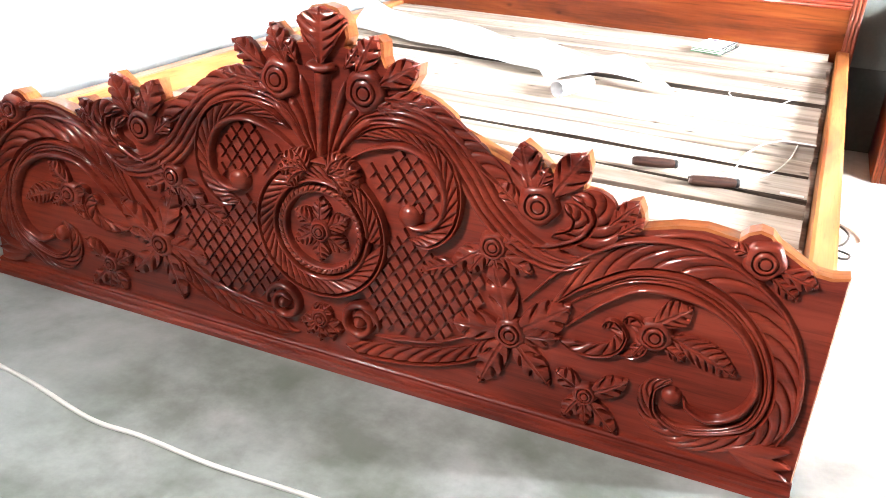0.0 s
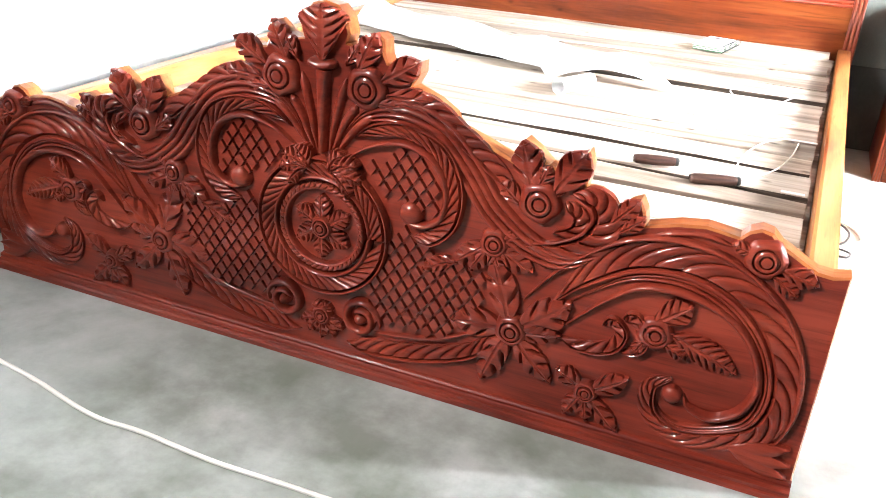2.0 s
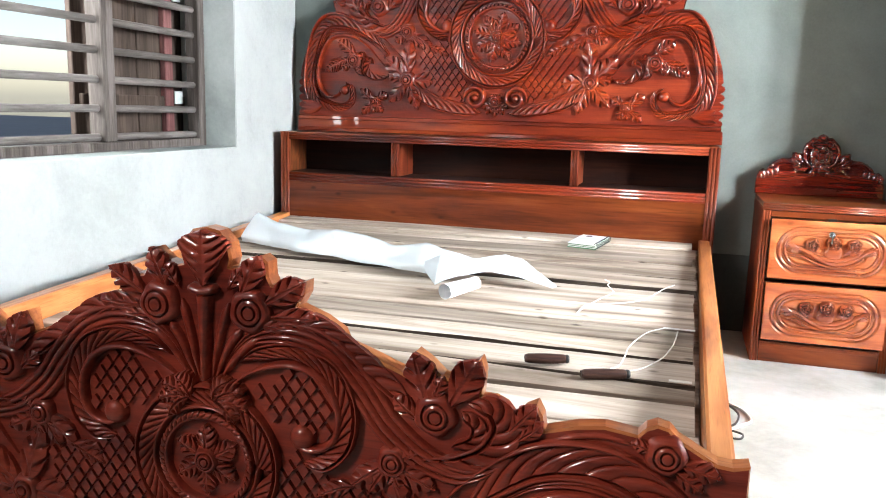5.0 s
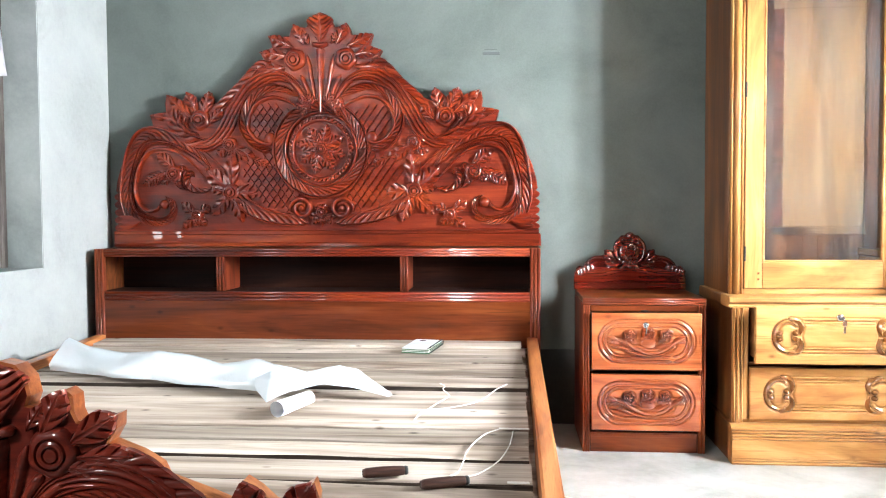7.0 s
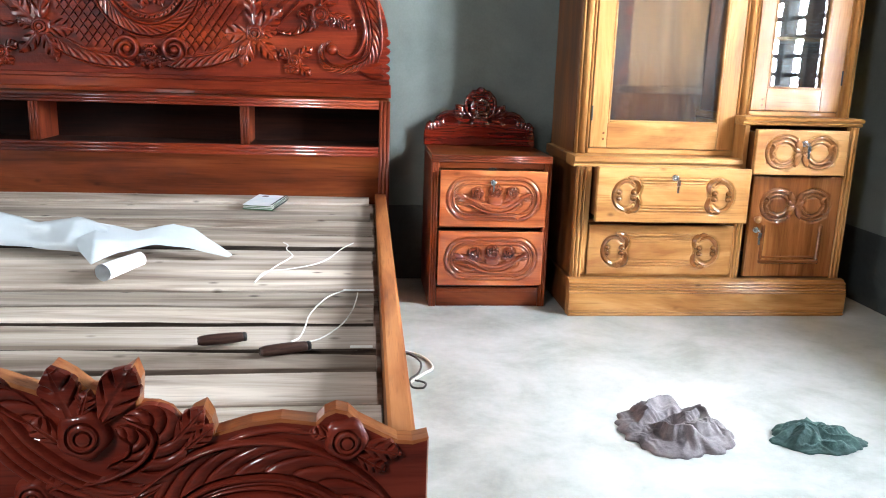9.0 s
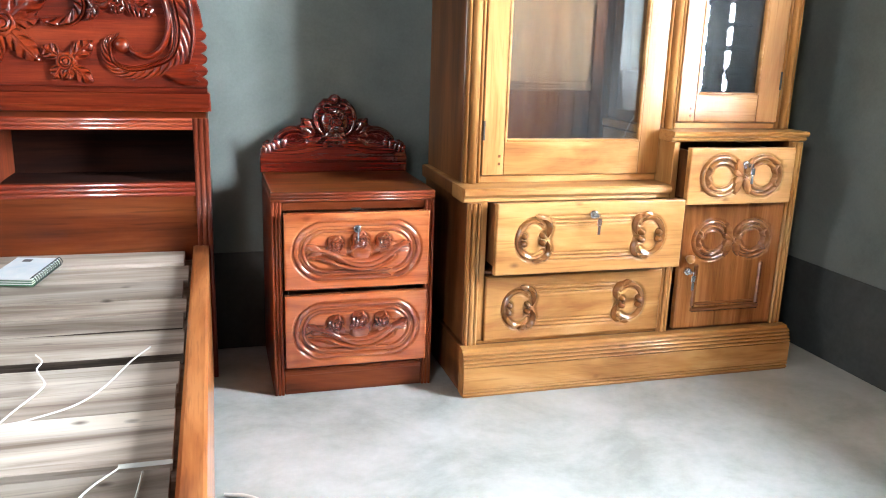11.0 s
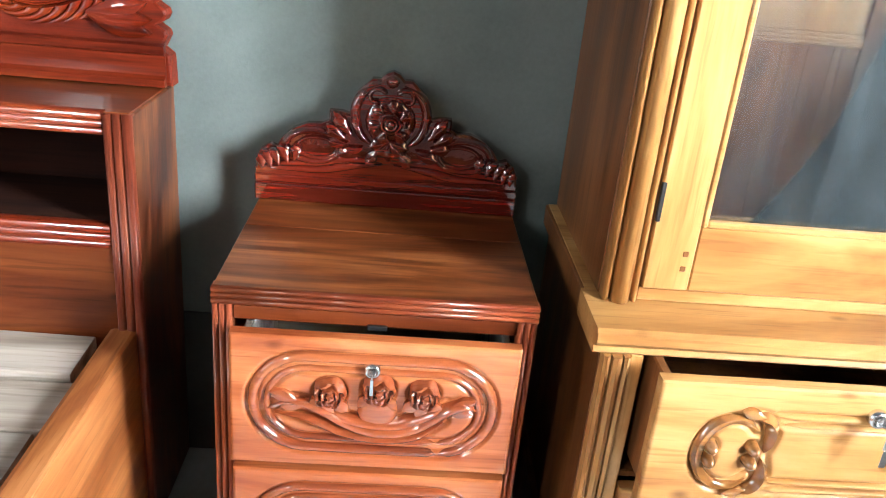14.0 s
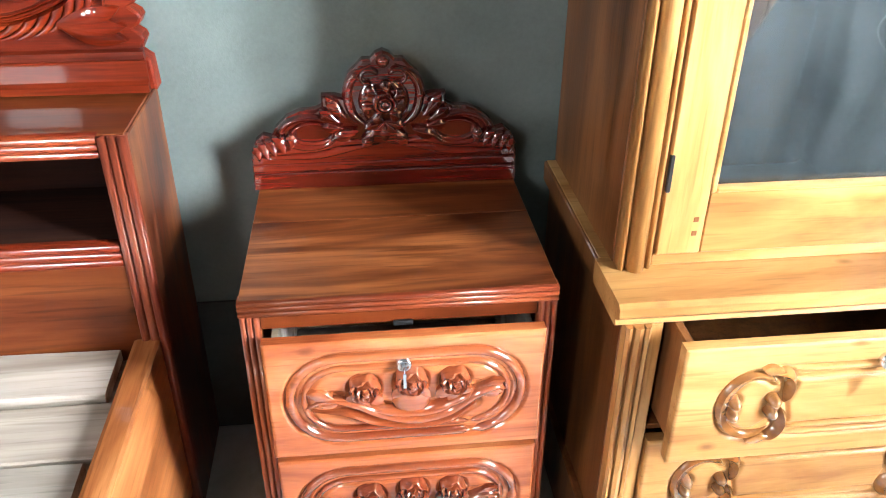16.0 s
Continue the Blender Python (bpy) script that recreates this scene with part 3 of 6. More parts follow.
def lattice(poly, pitch, gap, h, angle=56):
    """Raised diamonds between crossed diagonal cuts, filling an outline."""
    pts = np.array(poly)
    c, size = pts.mean(0), np.ptp(pts, axis=0).max()
    e1 = np.array((math.cos(radians(angle)), math.sin(radians(angle)))) * pitch
    e2 = np.array((-e1[0], e1[1]))
    k = int(size / pitch) + 2
    s = 1 - gap / pitch
    P, F = [], []
    for i in range(-k, k + 1):
        for j in range(-k, k + 1):
            m = c + e1 * i + e2 * j
            if not inside(poly, *m):
                continue
            n = len(P)
            for z, g in ((-0.003, s), (h, s * 0.955)):
                for p, q in ((-0.5, -0.5), (0.5, -0.5), (0.5, 0.5), (-0.5, 0.5)):
                    r = m + (e1 * p + e2 * q) * g
                    P.append((r[0], r[1], z))
            F += [[n + u, n + (u + 1) % 4, n + 4 + (u + 1) % 4, n + 4 + u] for u in range(4)] + [[n + 4, n + 5, n + 6, n + 7]]
    return P, F


def board(outline, d0, d1, bev=0.004):
    """A sawn board: the outline (u, w) between depths d0 (back) and d1 (front), with a softened front edge."""
    p = np.array(outline, float)
    a = np.roll(p, 1, 0)
    b = np.roll(p, -1, 0)
    e1, e2 = p - a, b - p
    e1 /= np.linalg.norm(e1, axis=1)[:, None] + 1e-9
    e2 /= np.linalg.norm(e2, axis=1)[:, None] + 1e-9
    t = e1 + e2
    t /= np.linalg.norm(t, axis=1)[:, None] + 1e-9
    nrm = np.stack([t[:, 1], -t[:, 0]], 1)
    area = np.sum(p[:, 0] * b[:, 1] - b[:, 0] * p[:, 1])
    inner = p - nrm * bev * (1 if area > 0 else -1)
    n = len(p)
    V = [(u, w, d0) for u, w in p] + [(u, w, d1 - bev) for u, w in p] + [(u, w, d1) for u, w in inner]
    face = [list(range(2 * n, 3 * n)), list(range(n))[::-1]]
    side = [[k * n + i, k * n + (i + 1) % n, (k + 1) * n + (i + 1) % n, (k + 1) * n + i] for k in range(2) for i in range(n)]
    return V, face, side


def grooved_front(hw, z0, z1, thick, cuts, step=0.0024, depth=0.0055, wide=0.0032):
    """A drawer or door front whose face is cut by grooves along both flanks of each carved line: cuts holds (line, half width)."""
    nu, nw = int(2 * hw / step) + 1, int((z1 - z0) / step) + 1
    U, W = np.meshgrid(np.linspace(-hw, hw, nu), np.linspace(z0, z1, nw), indexing="ij")
    flat = np.stack([U.ravel(), W.ravel()], 1)
    cutting = np.zeros(len(flat))
    for line, half in cuts:
        line = np.array(line, float)
        seg = np.linalg.norm(np.diff(line, axis=0), axis=1)
        s = np.concatenate([[0], np.cumsum(seg)])
        t = np.linspace(0, s[-1], max(2, int(s[-1] / 0.0012)))
        line = np.stack([np.interp(t, s, line[:, 0]), np.interp(t, s, line[:, 1])], 1)
        lo, hi = line.min(0) - half - 0.012, line.max(0) + half + 0.012
        near = np.where(np.all((flat > lo) & (flat < hi), axis=1))[0]
        best = np.full(len(near), 1.0)
        for k in range(0, len(line), 200):
            dd = flat[near][:, None, :] - line[None, k:k + 200, :]
            best = np.minimum(best, np.sqrt((dd ** 2).sum(2)).min(1))
        g = depth * np.exp(-((best - half) / wide) ** 2)
        cutting[near] = np.maximum(cutting[near], g)
    rim = np.minimum(np.minimum(flat[:, 0] + hw, hw - flat[:, 0]), np.minimum(flat[:, 1] - z0, z1 - flat[:, 1]))
    cutting = cutting * np.clip(rim / 0.004, 0, 1) + 0.0025 * np.clip(1 - rim / 0.0025, 0, 1)
    V = [(u, d, w) for (u, w), d in zip(flat.tolist(), cutting.tolist())]
    F = [[i * nw + j, (i + 1) * nw + j, (i + 1) * nw + j + 1, i * nw + j + 1] for i in range(nu - 1) for j in range(nw - 1)]
    n = len(V)
    y0, y1 = 0.0025, thick
    for q in (((-hw, y0, z0), (-hw, y0, z1), (-hw, y1, z1), (-hw, y1, z0)), ((hw, y0, z1), (hw, y0, z0), (hw, y1, z0), (hw, y1, z1)), ((-hw, y0, z1), (hw, y0, z1), (hw, y1, z1), (-hw, y1, z1)),
              ((hw, y0, z0), (-hw, y0, z0), (-hw, y1, z0), (hw, y1, z0)), ((hw, y1, z0), (-hw, y1, z0), (-hw, y1, z1), (hw, y1, z1))):
        F.append([len(V) + k for k in range(4)])
        V += list(q)
    return V, F


class Relief:
    """Collects carved lines, so that the board behind can be cut along them."""
    def __init__(self, m, parent):
        self.m, self.parent, self.cuts = m, parent, []

    def line(self, name, c, half, h, profile, ends=(0.001, 0.001)):
        self.cuts.append((c, max(half) * 0.95))
        carved(name, band(np.array(c), half, h, profile, -0.004, ends), self.m, self.parent)

    def knob(self, name, vf, c, r):
        self.cuts.append(([(c[0] - r * 0.02, c[1]), (c[0] + r * 0.02, c[1])], r * 0.95))
        return carved(name, vf, self.m, self.parent)


def board_part(name, outline, d0, d1, face_mat, side_mat, parent, label=""):
    V, face, side = board(outline, d0, d1)
    pv, pf = put_face(V, 1, face + side)
    ob = obj(name, (pv, pf), face_mat, parent, label=label)
    ob.data.materials.append(side_mat)
    for k in range(2, len(ob.data.polygons)):
        ob.data.polygons[k].material_index = 1
    return ob


def carved(name, vf, m, parent, s=1, label=""):
    ob = obj(name, put_face(vf[0], s, vf[1]), m, parent, True, label)
    ob.data.set_sharp_from_angle(angle=radians(42))
    return ob


def flat_relief(name, vf, m, parent, s=1):
    return obj(name, put_face(vf[0], s, vf[1]), m, parent)


# ---- walls, floor, ceiling ----
def wall_with_hole(name, axis, face, back, lo, hi, hole, m):
    """A wall across x or y with one rectangular opening (a0, a1, z0, z1), z up to the ceiling."""
    a0, a1, z0, z1 = hole
    parts = []
    for p, q, r, s in ((lo, a0, 0, CEIL), (a1, hi, 0, CEIL), (a0, a1, 0, z0), (a0, a1, z1, CEIL)):
        if q - p > 1e-6 and s - r > 1e-6:
            lo3, hi3 = min(face, back), max(face, back)
            parts.append(box(lo3, hi3, p, q, r, s, 0) if axis == "x" else box(p, q, lo3, hi3, r, s, 0))
    return tagged(obj(name, join(*parts), m), kind="structure")


T = 0.25
R_WIN = (1.90, 3.08, 0.70, 1.98)
L_WIN = (1.95, 3.24, 0.70, 1.96)
# unseen opening in the west wall, added to let the fill lamp in
FILL_WIN = (-1.25, -0.05, 1.90, 2.62)
floor = tagged(obj("floor", box(LX - T, RX + T, FY - T, BY + T, -0.12, 0.0, 0), CONCRETE), "smooth grey concrete floor with pale stains", "floor", kind="structure")
# unseen ceiling, coloured dark to hold down bounced light
ceiling = tagged(obj("ceiling", box(LX - T, RX + T, FY - T, BY + T, CEIL, CEIL + 0.12, 0), CEMENT), "plain cement ceiling", "ceiling", kind="structure")
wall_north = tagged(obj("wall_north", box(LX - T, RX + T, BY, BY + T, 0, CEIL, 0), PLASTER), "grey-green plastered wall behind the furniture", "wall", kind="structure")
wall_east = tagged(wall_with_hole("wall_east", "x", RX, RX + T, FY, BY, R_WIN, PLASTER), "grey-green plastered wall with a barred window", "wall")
wall_west = tagged(wall_with_hole("wall_west", "x", LX, LX - T, 0.0, BY, L_WIN, LIT_PLASTER), "plastered wall with a barred window, lightened for the daylight on it", "wall")
tagged(wall_with_hole("wall_west_2", "x", LX, LX - T, FY, 0.0, FILL_WIN, LIT_PLASTER), "plastered wall lightened like the lit west wall, with an added high opening", "wall")
# south wall is out of view; its dark colour cuts bounced light
wall_south = tagged(obj("wall_south", box(LX - T, RX + T, FY - T, FY, 0, CEIL, 0), DADO), "dark grey plastered wall", "wall", kind="structure")
for n, vf in (("dado_north", box(LX, RX, BY - 0.006, BY, 0, 0.32, 0.001)), ("dado_east", box(RX - 0.006, RX, FY, BY - 0.006, 0, 0.30, 0.001)),
              ("dado_west", box(LX, LX + 0.006, 0.0, BY - 0.006, 0, 0.30, 0.001))):
    tagged(obj(n, vf, DADO), "dark bare cement band along the foot of the wall", "dado", kind="structure")
ground = tagged(obj("ground", box(-40, 40, -40, 40, -0.5, -0.3, 0), CEMENT), "bare ground outside", "ground", kind="structure")


def barred_window(name, x_in, out, hole, label, bar_mat, frame_mat, mullions, bars, bar_r):
    """A wooden frame with round horizontal bars, set deep in its opening; out is the outward direction along x."""
    y0, y1, z0, z1 = hole
    w = thing(name, (x_in + out * 0.17, (y0 + y1) / 2, z0), label, "window")
    w["kind"] = "structure"
    h, hy = z1 - z0, (y1 - y0) / 2
    for n, vf in (("window_frame", box(-0.03, 0.03, -hy, -hy + 0.045, 0, h, 0.003)), ("window_frame", box(-0.03, 0.03, hy - 0.045, hy, 0, h, 0.003)),
                  ("window_frame", box(-0.03, 0.03, -hy + 0.045, hy - 0.045, h - 0.05, h, 0.003)), ("window_frame", box(-0.03, 0.03, -hy + 0.045, hy - 0.045, 0.0, 0.035, 0.003))):
        obj(n, vf, frame_mat, w)
    for my in mullions:
        obj("mullion", box(-0.034, 0.034, my - 0.03 - (y0 + y1) / 2, my + 0.03 - (y0 + y1) / 2, 0.035, h - 0.05, 0.004), frame_mat, w)
    for z in bars:
        obj("window_bar", tube([(0, -hy + 0.02, z - z0), (0.001, 0, z - z0 + 0.002), (0, hy - 0.02, z - z0)], bar_r, 12, 10), bar_mat, w, True)
    obj("window_sill", box(-0.05 if out > 0 else -0.06, 0.06 if out > 0 else 0.05, -hy, hy, -0.012, -0.001, 0.002), REVEAL, w).location.x = -out * 0.10
    return w


barred_window("window_1", LX, -1, L_WIN, "weathered wooden window frame with round horizontal bars", BAR, FRAME, (2.66,), [0.75 + 0.098 * i for i in range(12)], 0.0135)
barred_window("window_2", RX, 1, R_WIN, "dark window frame with horizontal bars against the daylight", STEEL_DARK, STEEL_DARK, (2.19, 2.43, 2.74), [0.81 + 0.0955 * i for i in range(12)], 0.013)
for n, (y0, y1, z0, z1), x0, x1 in (("reveal_west", L_WIN, LX - T, LX), ("reveal_east", R_WIN, RX, RX + T)):
    e = 0.004
    tagged(obj(n, join(box(x0 + 0.002, x1 - 0.002, y1 - e, y1, z0, z1, 0), box(x0 + 0.002, x1 - 0.002, y0, y0 + e, z0, z1, 0), box(x0 + 0.002, x1 - 0.002, y0 + e, y1 - e, z1 - e, z1, 0),
                       box(x0 + 0.002, x1 - 0.002, y0 + e, y1 - e, z0, z0 + e, 0)), REVEAL), "bare cement reveal and sill of a window", "window reveal", kind="structure")

# wooden shutters outside the left window
# the near leaf, out of view, is set open so the left lamp shines in
for k, (y, m, wdt, turn) in enumerate(((2.27, PURPLE, 0.74, 92), (2.98, SHUTTER, 0.66, -2))):
    sh = thing("window_shutter", (LX - T - 0.03, y, 0.72) if k else (LX - T - 0.372, 1.90, 0.72), "dark weathered wooden shutter closed behind the window bars" if k else "dark weathered wooden shutter swung open outside the window", "shutter", "shutters of the left window")
    sh.rotation_euler.z = radians(turn)
    for i in range(4):
        a = -wdt / 2 + wdt * i / 4
        obj("board", box(-0.012, 0.012, a + 0.002, a + wdt / 4 - 0.002, 0, 1.22, 0.003), m, sh)
    for z in (0.12, 0.62, 1.08):
        obj("batten", box(0.013, 0.032, -wdt / 2 + 0.02, wdt / 2 - 0.02, z, z + 0.06, 0.003), m, sh)
    obj("stile", box(0.014, 0.04, wdt / 2 - 0.20 if k else -wdt / 2, wdt / 2 - 0.15 if k else -wdt / 2 + 0.05, 0, 1.2, 0.003), PURPLE, sh)
    for z in (0.15, 0.55, 0.95):
        obj("hinge", box(0.04, 0.046, wdt / 2 - 0.15, wdt / 2 - 0.10, z, z + 0.05, 0.001), REVEAL, sh, label="pale metal hinge plate")

# the closed half of the right window's shutters
sh = thing("window_shutter", (RX + T - 0.02, 2.765, 0.72), "dark wooden shutter leaf closed behind window bars", "shutter")
for i in range(5):
    obj("board", box(-0.012, 0.012, -0.300 + 0.120 * i, -0.182 + 0.120 * i, -0.01, 1.25, 0.003), SHUTTER, sh)
for z in (0.15, 0.65, 1.1):
    obj("batten", box(-0.032, -0.013, -0.29, 0.29, z, z + 0.06, 0.003), SHUTTER, sh)

# a panelled leaf that stands open into the room beside the right window
LFX, LFY = 1.985, 1.842
lf = thing("open_door_leaf", (LFX, LFY, 0), "tan panelled wooden door leaf standing open beside the window", "door")
lf["kind"] = "structure"
# the first stile's unseen width is added to keep window light off the floor
for n, vf, m in (("stile", box(-0.570, -0.240, -0.036, 0.0, 0.01, 2.12), NEAR_BLACK), ("stile_bead", box(-0.2395, -0.182, -0.034, -0.006, 0.822, 2.02), STAND_RED), ("stile", box(0.262, 0.325, -0.036, 0.0, 0.01, 2.12), TEAK_Z),
                 ("rail", box(-0.2395, 0.2615, -0.034, -0.002, 2.021, 2.12), DRAWER_Z), ("rail", box(-0.2395, 0.2615, -0.034, -0.002, 0.01, 0.14), TEAK_Z),
                 ("upper_panel", box(-0.1815, 0.2615, -0.030, -0.012, 0.822, 2.020), DRAWER_Z)):
    obj(n, vf, m, lf)
obj("mid_rail", extrude(reeds(0.042, 0.03, 3), (-0.2395, -0.001, 0.779), (0.2615, -0.001, 0.779), (0, 0, 1), (0, 1, 0)), DRAWER_Z, lf, True, "reeded tan middle rail")
for i in range(6):
    obj("lower_board", box(-0.2395 + 0.0835 * i, -0.158 + 0.0835 * i, -0.028, -0.010, 0.141, 0.778), DOOR_Z, lf)

# ---- bed ----
CX, HX, FW = -0.452, -0.508, 0.861     # middle of foot and head, half width of the foot


def fb_outline():
    crown = [(0.0, 0.684), (0.024, 0.679), (0.041, 0.660), (0.047, 0.634), (0.042, 0.620), (0.058, 0.618), (0.075, 0.623), (0.098, 0.643), (0.110, 0.634), (0.112, 0.610), (0.118, 0.597), (0.140, 0.595), (0.176, 0.607), (0.175, 0.586), (0.163, 0.565),
             (0.205, 0.549), (0.235, 0.531), (0.244, 0.512), (0.295, 0.494), (0.338, 0.477), (0.354, 0.468)]
    side = [(0.361, 0.511), (0.383, 0.497), (0.405, 0.477), (0.422, 0.473), (0.438, 0.492), (0.464, 0.510), (0.471, 0.488), (0.468, 0.449), (0.488, 0.448), (0.506, 0.440), (0.520, 0.422), (0.535, 0.440), (0.553, 0.449), (0.563, 0.431), (0.567, 0.409),
            (0.615, 0.423), (0.655, 0.428), (0.703, 0.421), (0.714, 0.433), (0.730, 0.440), (0.747, 0.436), (0.761, 0.422), (0.793, 0.404), (0.817, 0.391), (0.838, 0.389), (FW, 0.394), (FW, 0.0)]
    right = crown + side
    return right + [(-u, w) for u, w in right[1:]][::-1]


def hb_outline():
    h = [(0.0, 1.762), (0.03, 1.750), (0.050, 1.722), (0.062, 1.698), (0.090, 1.700), (0.116, 1.711), (0.128, 1.690), (0.136, 1.664), (0.180, 1.662), (0.226, 1.666), (0.216, 1.640), (0.210, 1.618), (0.240, 1.606), (0.264, 1.597), (0.250, 1.572),
         (0.236, 1.548), (0.266, 1.534), (0.288, 1.527), (0.276, 1.506), (0.262, 1.488), (0.300, 1.470), (0.355, 1.430), (0.43, 1.398), (0.478, 1.378)]
    g = [(0.480, 1.410), (0.490, 1.433), (0.512, 1.418), (0.540, 1.392), (0.565, 1.405), (0.594, 1.430), (0.610, 1.400), (0.622, 1.366), (0.650, 1.390), (0.684, 1.419), (0.690, 1.385), (0.686, 1.350), (0.722, 1.346), (0.759, 1.337), (0.752, 1.312),
         (0.746, 1.290), (0.788, 1.272), (0.820, 1.252), (0.836, 1.228), (0.852, 1.200), (0.878, 1.150), (0.898, 1.105), (0.914, 1.050), (0.920, 1.008)]
    b = []
    for i in range(5):
        z = 1.000 - 0.034 * i
        b += [(0.912, z), (0.926, z - 0.009), (0.929, z - 0.017), (0.924, z - 0.027)]
    right = h + g + b + [(0.918, 0.826), (0.932, 0.815), (0.934, 0.765)]
    return right + [(-u, w) for u, w in right[1:]][::-1]


def carve(t, P, k, m, med, crown, shoulder, corner):
    """The carving that foot and head of the bed share, cut low with deep narrow gouges; P places a point of the foot's design on the panel, k scales the members."""
    pts = lambda q, n: spline([P(u, w) for u, w in q], n)
    to = lambda a, b, w, h, lobes=4, bend=0.0, d0=0.0: leaf_to(P(*a), P(*b), w * k, h * k, bend, lobes, d0)
    for s in (1, -1):
        put = lambda name, vf: carved(name, vf, m, t, s)
        # the great scroll: a feathered band between a smooth inner rim and an outer ridge
        big = pts([(0.425, 0.225), (0.487, 0.297), (0.560, 0.347), (0.648, 0.357), (0.726, 0.328), (0.785, 0.262), (0.808, 0.180), (0.790, 0.112), (0.735, 0.078), (0.672, 0.066), (0.628, 0.092), (0.622, 0.138), (0.652, 0.160)], 130)
        step = np.gradient(big, axis=0)
        out = np.stack([-step[:, 1], step[:, 0]], 1) / (np.linalg.norm(step, axis=1)[:, None] + 1e-9)
        wide = np.interp(np.linspace(0, 1, 130), np.linspace(0, 1, 12), [0.018, 0.034, 0.040, 0.042, 0.040, 0.037, 0.034, 0.028, 0.024, 0.022, 0.020, 0.016])[:, None] * k * (1.0 if corner else 0.74)
        put("scroll", plume(big + out * wide * 0.22, list(wide[::12, 0] * 0.66), 0.013 * k, 26 if corner else 36, 2.0, (0.12, 0.10), -0.002, 0.62))
        put("scroll", band((big - out * wide * 0.62)[6:112], list(wide[6:112:10, 0] * 0.22), 0.011 * k, rib_profile(2)))
        put("rim", band(pts([(0.467, 0.212), (0.534, 0.280), (0.591, 0.314), (0.677, 0.310), (0.743, 0.269), (0.776, 0.198), (0.762, 0.141), (0.723, 0.112), (0.684, 0.120), (0.672, 0.140)], 70), [0.0075 * k], 0.019 * k, round_profile()))
        put("rim", band(pts([(0.39, 0.240), (0.454, 0.318), (0.537, 0.380), (0.62, 0.399), (0.705, 0.383), (0.786, 0.325), (0.828, 0.246), (0.838, 0.157), (0.823, 0.090)], 70), [0.0055 * k], 0.016 * k, round_profile()))
        put("bulb", dome(P(0.655, 0.135), 0.018 * k, 0.017 * k))
        for q in ((0.846, 0.095), (0.853, 0.064), (0.852, 0.040)):
            put("leaf", to((0.757, 0.070), q, 0.013, 0.013, 1, 18))
        # sprig inside the scroll
        for a, b, w, n in (((0.603, 0.250), (0.661, 0.298), 0.023, 4), ((0.632, 0.243), (0.744, 0.200), 0.023, 7), ((0.600, 0.228), (0.580, 0.190), 0.012, 3), ((0.625, 0.225), (0.665, 0.205), 0.013, 3)):
            put("leaf", to(a, b, w, 0.013, n, -10))
        put("rose", rose(P(0.611, 0.237), 0.030 * k, 0.018 * k))
        for q, n in (([(0.455, 0.190), (0.50, 0.180), (0.545, 0.192), (0.560, 0.220), (0.543, 0.240), (0.527, 0.226)], 9), ([(0.560, 0.186), (0.592, 0.205), (0.590, 0.240), (0.572, 0.256), (0.560, 0.244)], 6)):
            put("tendril", plume(pts(q, 50), [0.007 * k, 0.012 * k, 0.011 * k, 0.006 * k], 0.015 * k, n, 1.0))
        # large flower, small flower, flower under the shoulder
        for c, r, petals in (((0.374, 0.176), 0.031, (((0.329, 0.306), 0.027, 4), ((0.472, 0.254), 0.030, 4), ((0.462, 0.190), 0.018, 3), ((0.261, 0.168), 0.028, 4), ((0.327, 0.060), 0.025, 4), ((0.456, 0.094), 0.024, 4))),
                             ((0.516, 0.097), 0.022, (((0.583, 0.143), 0.019, 4), ((0.484, 0.040), 0.016, 3), ((0.525, 0.038), 0.014, 3), ((0.580, 0.034), 0.017, 4), ((0.460, 0.127), 0.018, 4))),
                             ((0.330, 0.330), 0.027, (((0.256, 0.275), 0.019, 4), ((0.290, 0.268), 0.016, 3), ((0.403, 0.294), 0.020, 4), ((0.372, 0.352), 0.015, 3), ((0.345, 0.285), 0.016, 3)))):
            for tip, w, n in petals:
                put("petal", to(c, tip, w, 0.013, max(3, n - 1), 10))
            put("rose", rose(P(*c), r * k, 0.020 * k))
        put("leaf", to((0.270, 0.282), (0.200, 0.250), 0.015, 0.015, 4, 20))
        # ribbed arm from the stem out under the shoulder, with gouged leaves over it
        arm = pts([(0.024, 0.438), (0.079, 0.502), (0.152, 0.521), (0.224, 0.500), (0.278, 0.444), (0.322, 0.386), (0.385, 0.340), (0.453, 0.327), (0.522, 0.359)], 90)
        put("scroll", band(arm, [0.010 * k, 0.020 * k, 0.027 * k, 0.028 * k, 0.027 * k, 0.022 * k, 0.013 * k], 0.014 * k, rib_profile(4)))
        put("acanthus_leaf", plume(pts([(0.160, 0.552), (0.205, 0.538), (0.255, 0.503), (0.300, 0.472), (0.352, 0.432)], 50), [0.013 * k, 0.017 * k, 0.017 * k, 0.014 * k], 0.012 * k, 8, 1.2))
        put("scroll", plume(pts([(0.062, 0.462), (0.110, 0.487), (0.168, 0.493), (0.226, 0.468), (0.254, 0.412), (0.249, 0.352), (0.218, 0.314), (0.175, 0.303)], 70)[::-1], [0.012 * k, 0.017 * k, 0.017 * k, 0.013 * k, 0.010 * k], 0.018 * k, 20, -2.2, (0.12, 0.10), -0.002, 0.55))
        put("rim", band(pts([(0.048, 0.425), (0.098, 0.456), (0.160, 0.470), (0.213, 0.450), (0.238, 0.405), (0.235, 0.360), (0.210, 0.335), (0.178, 0.333), (0.162, 0.352)], 60), [0.0075 * k], 0.020 * k, round_profile()))
        put("bulb", dome(P(0.176, 0.350), 0.024 * k, 0.021 * k))
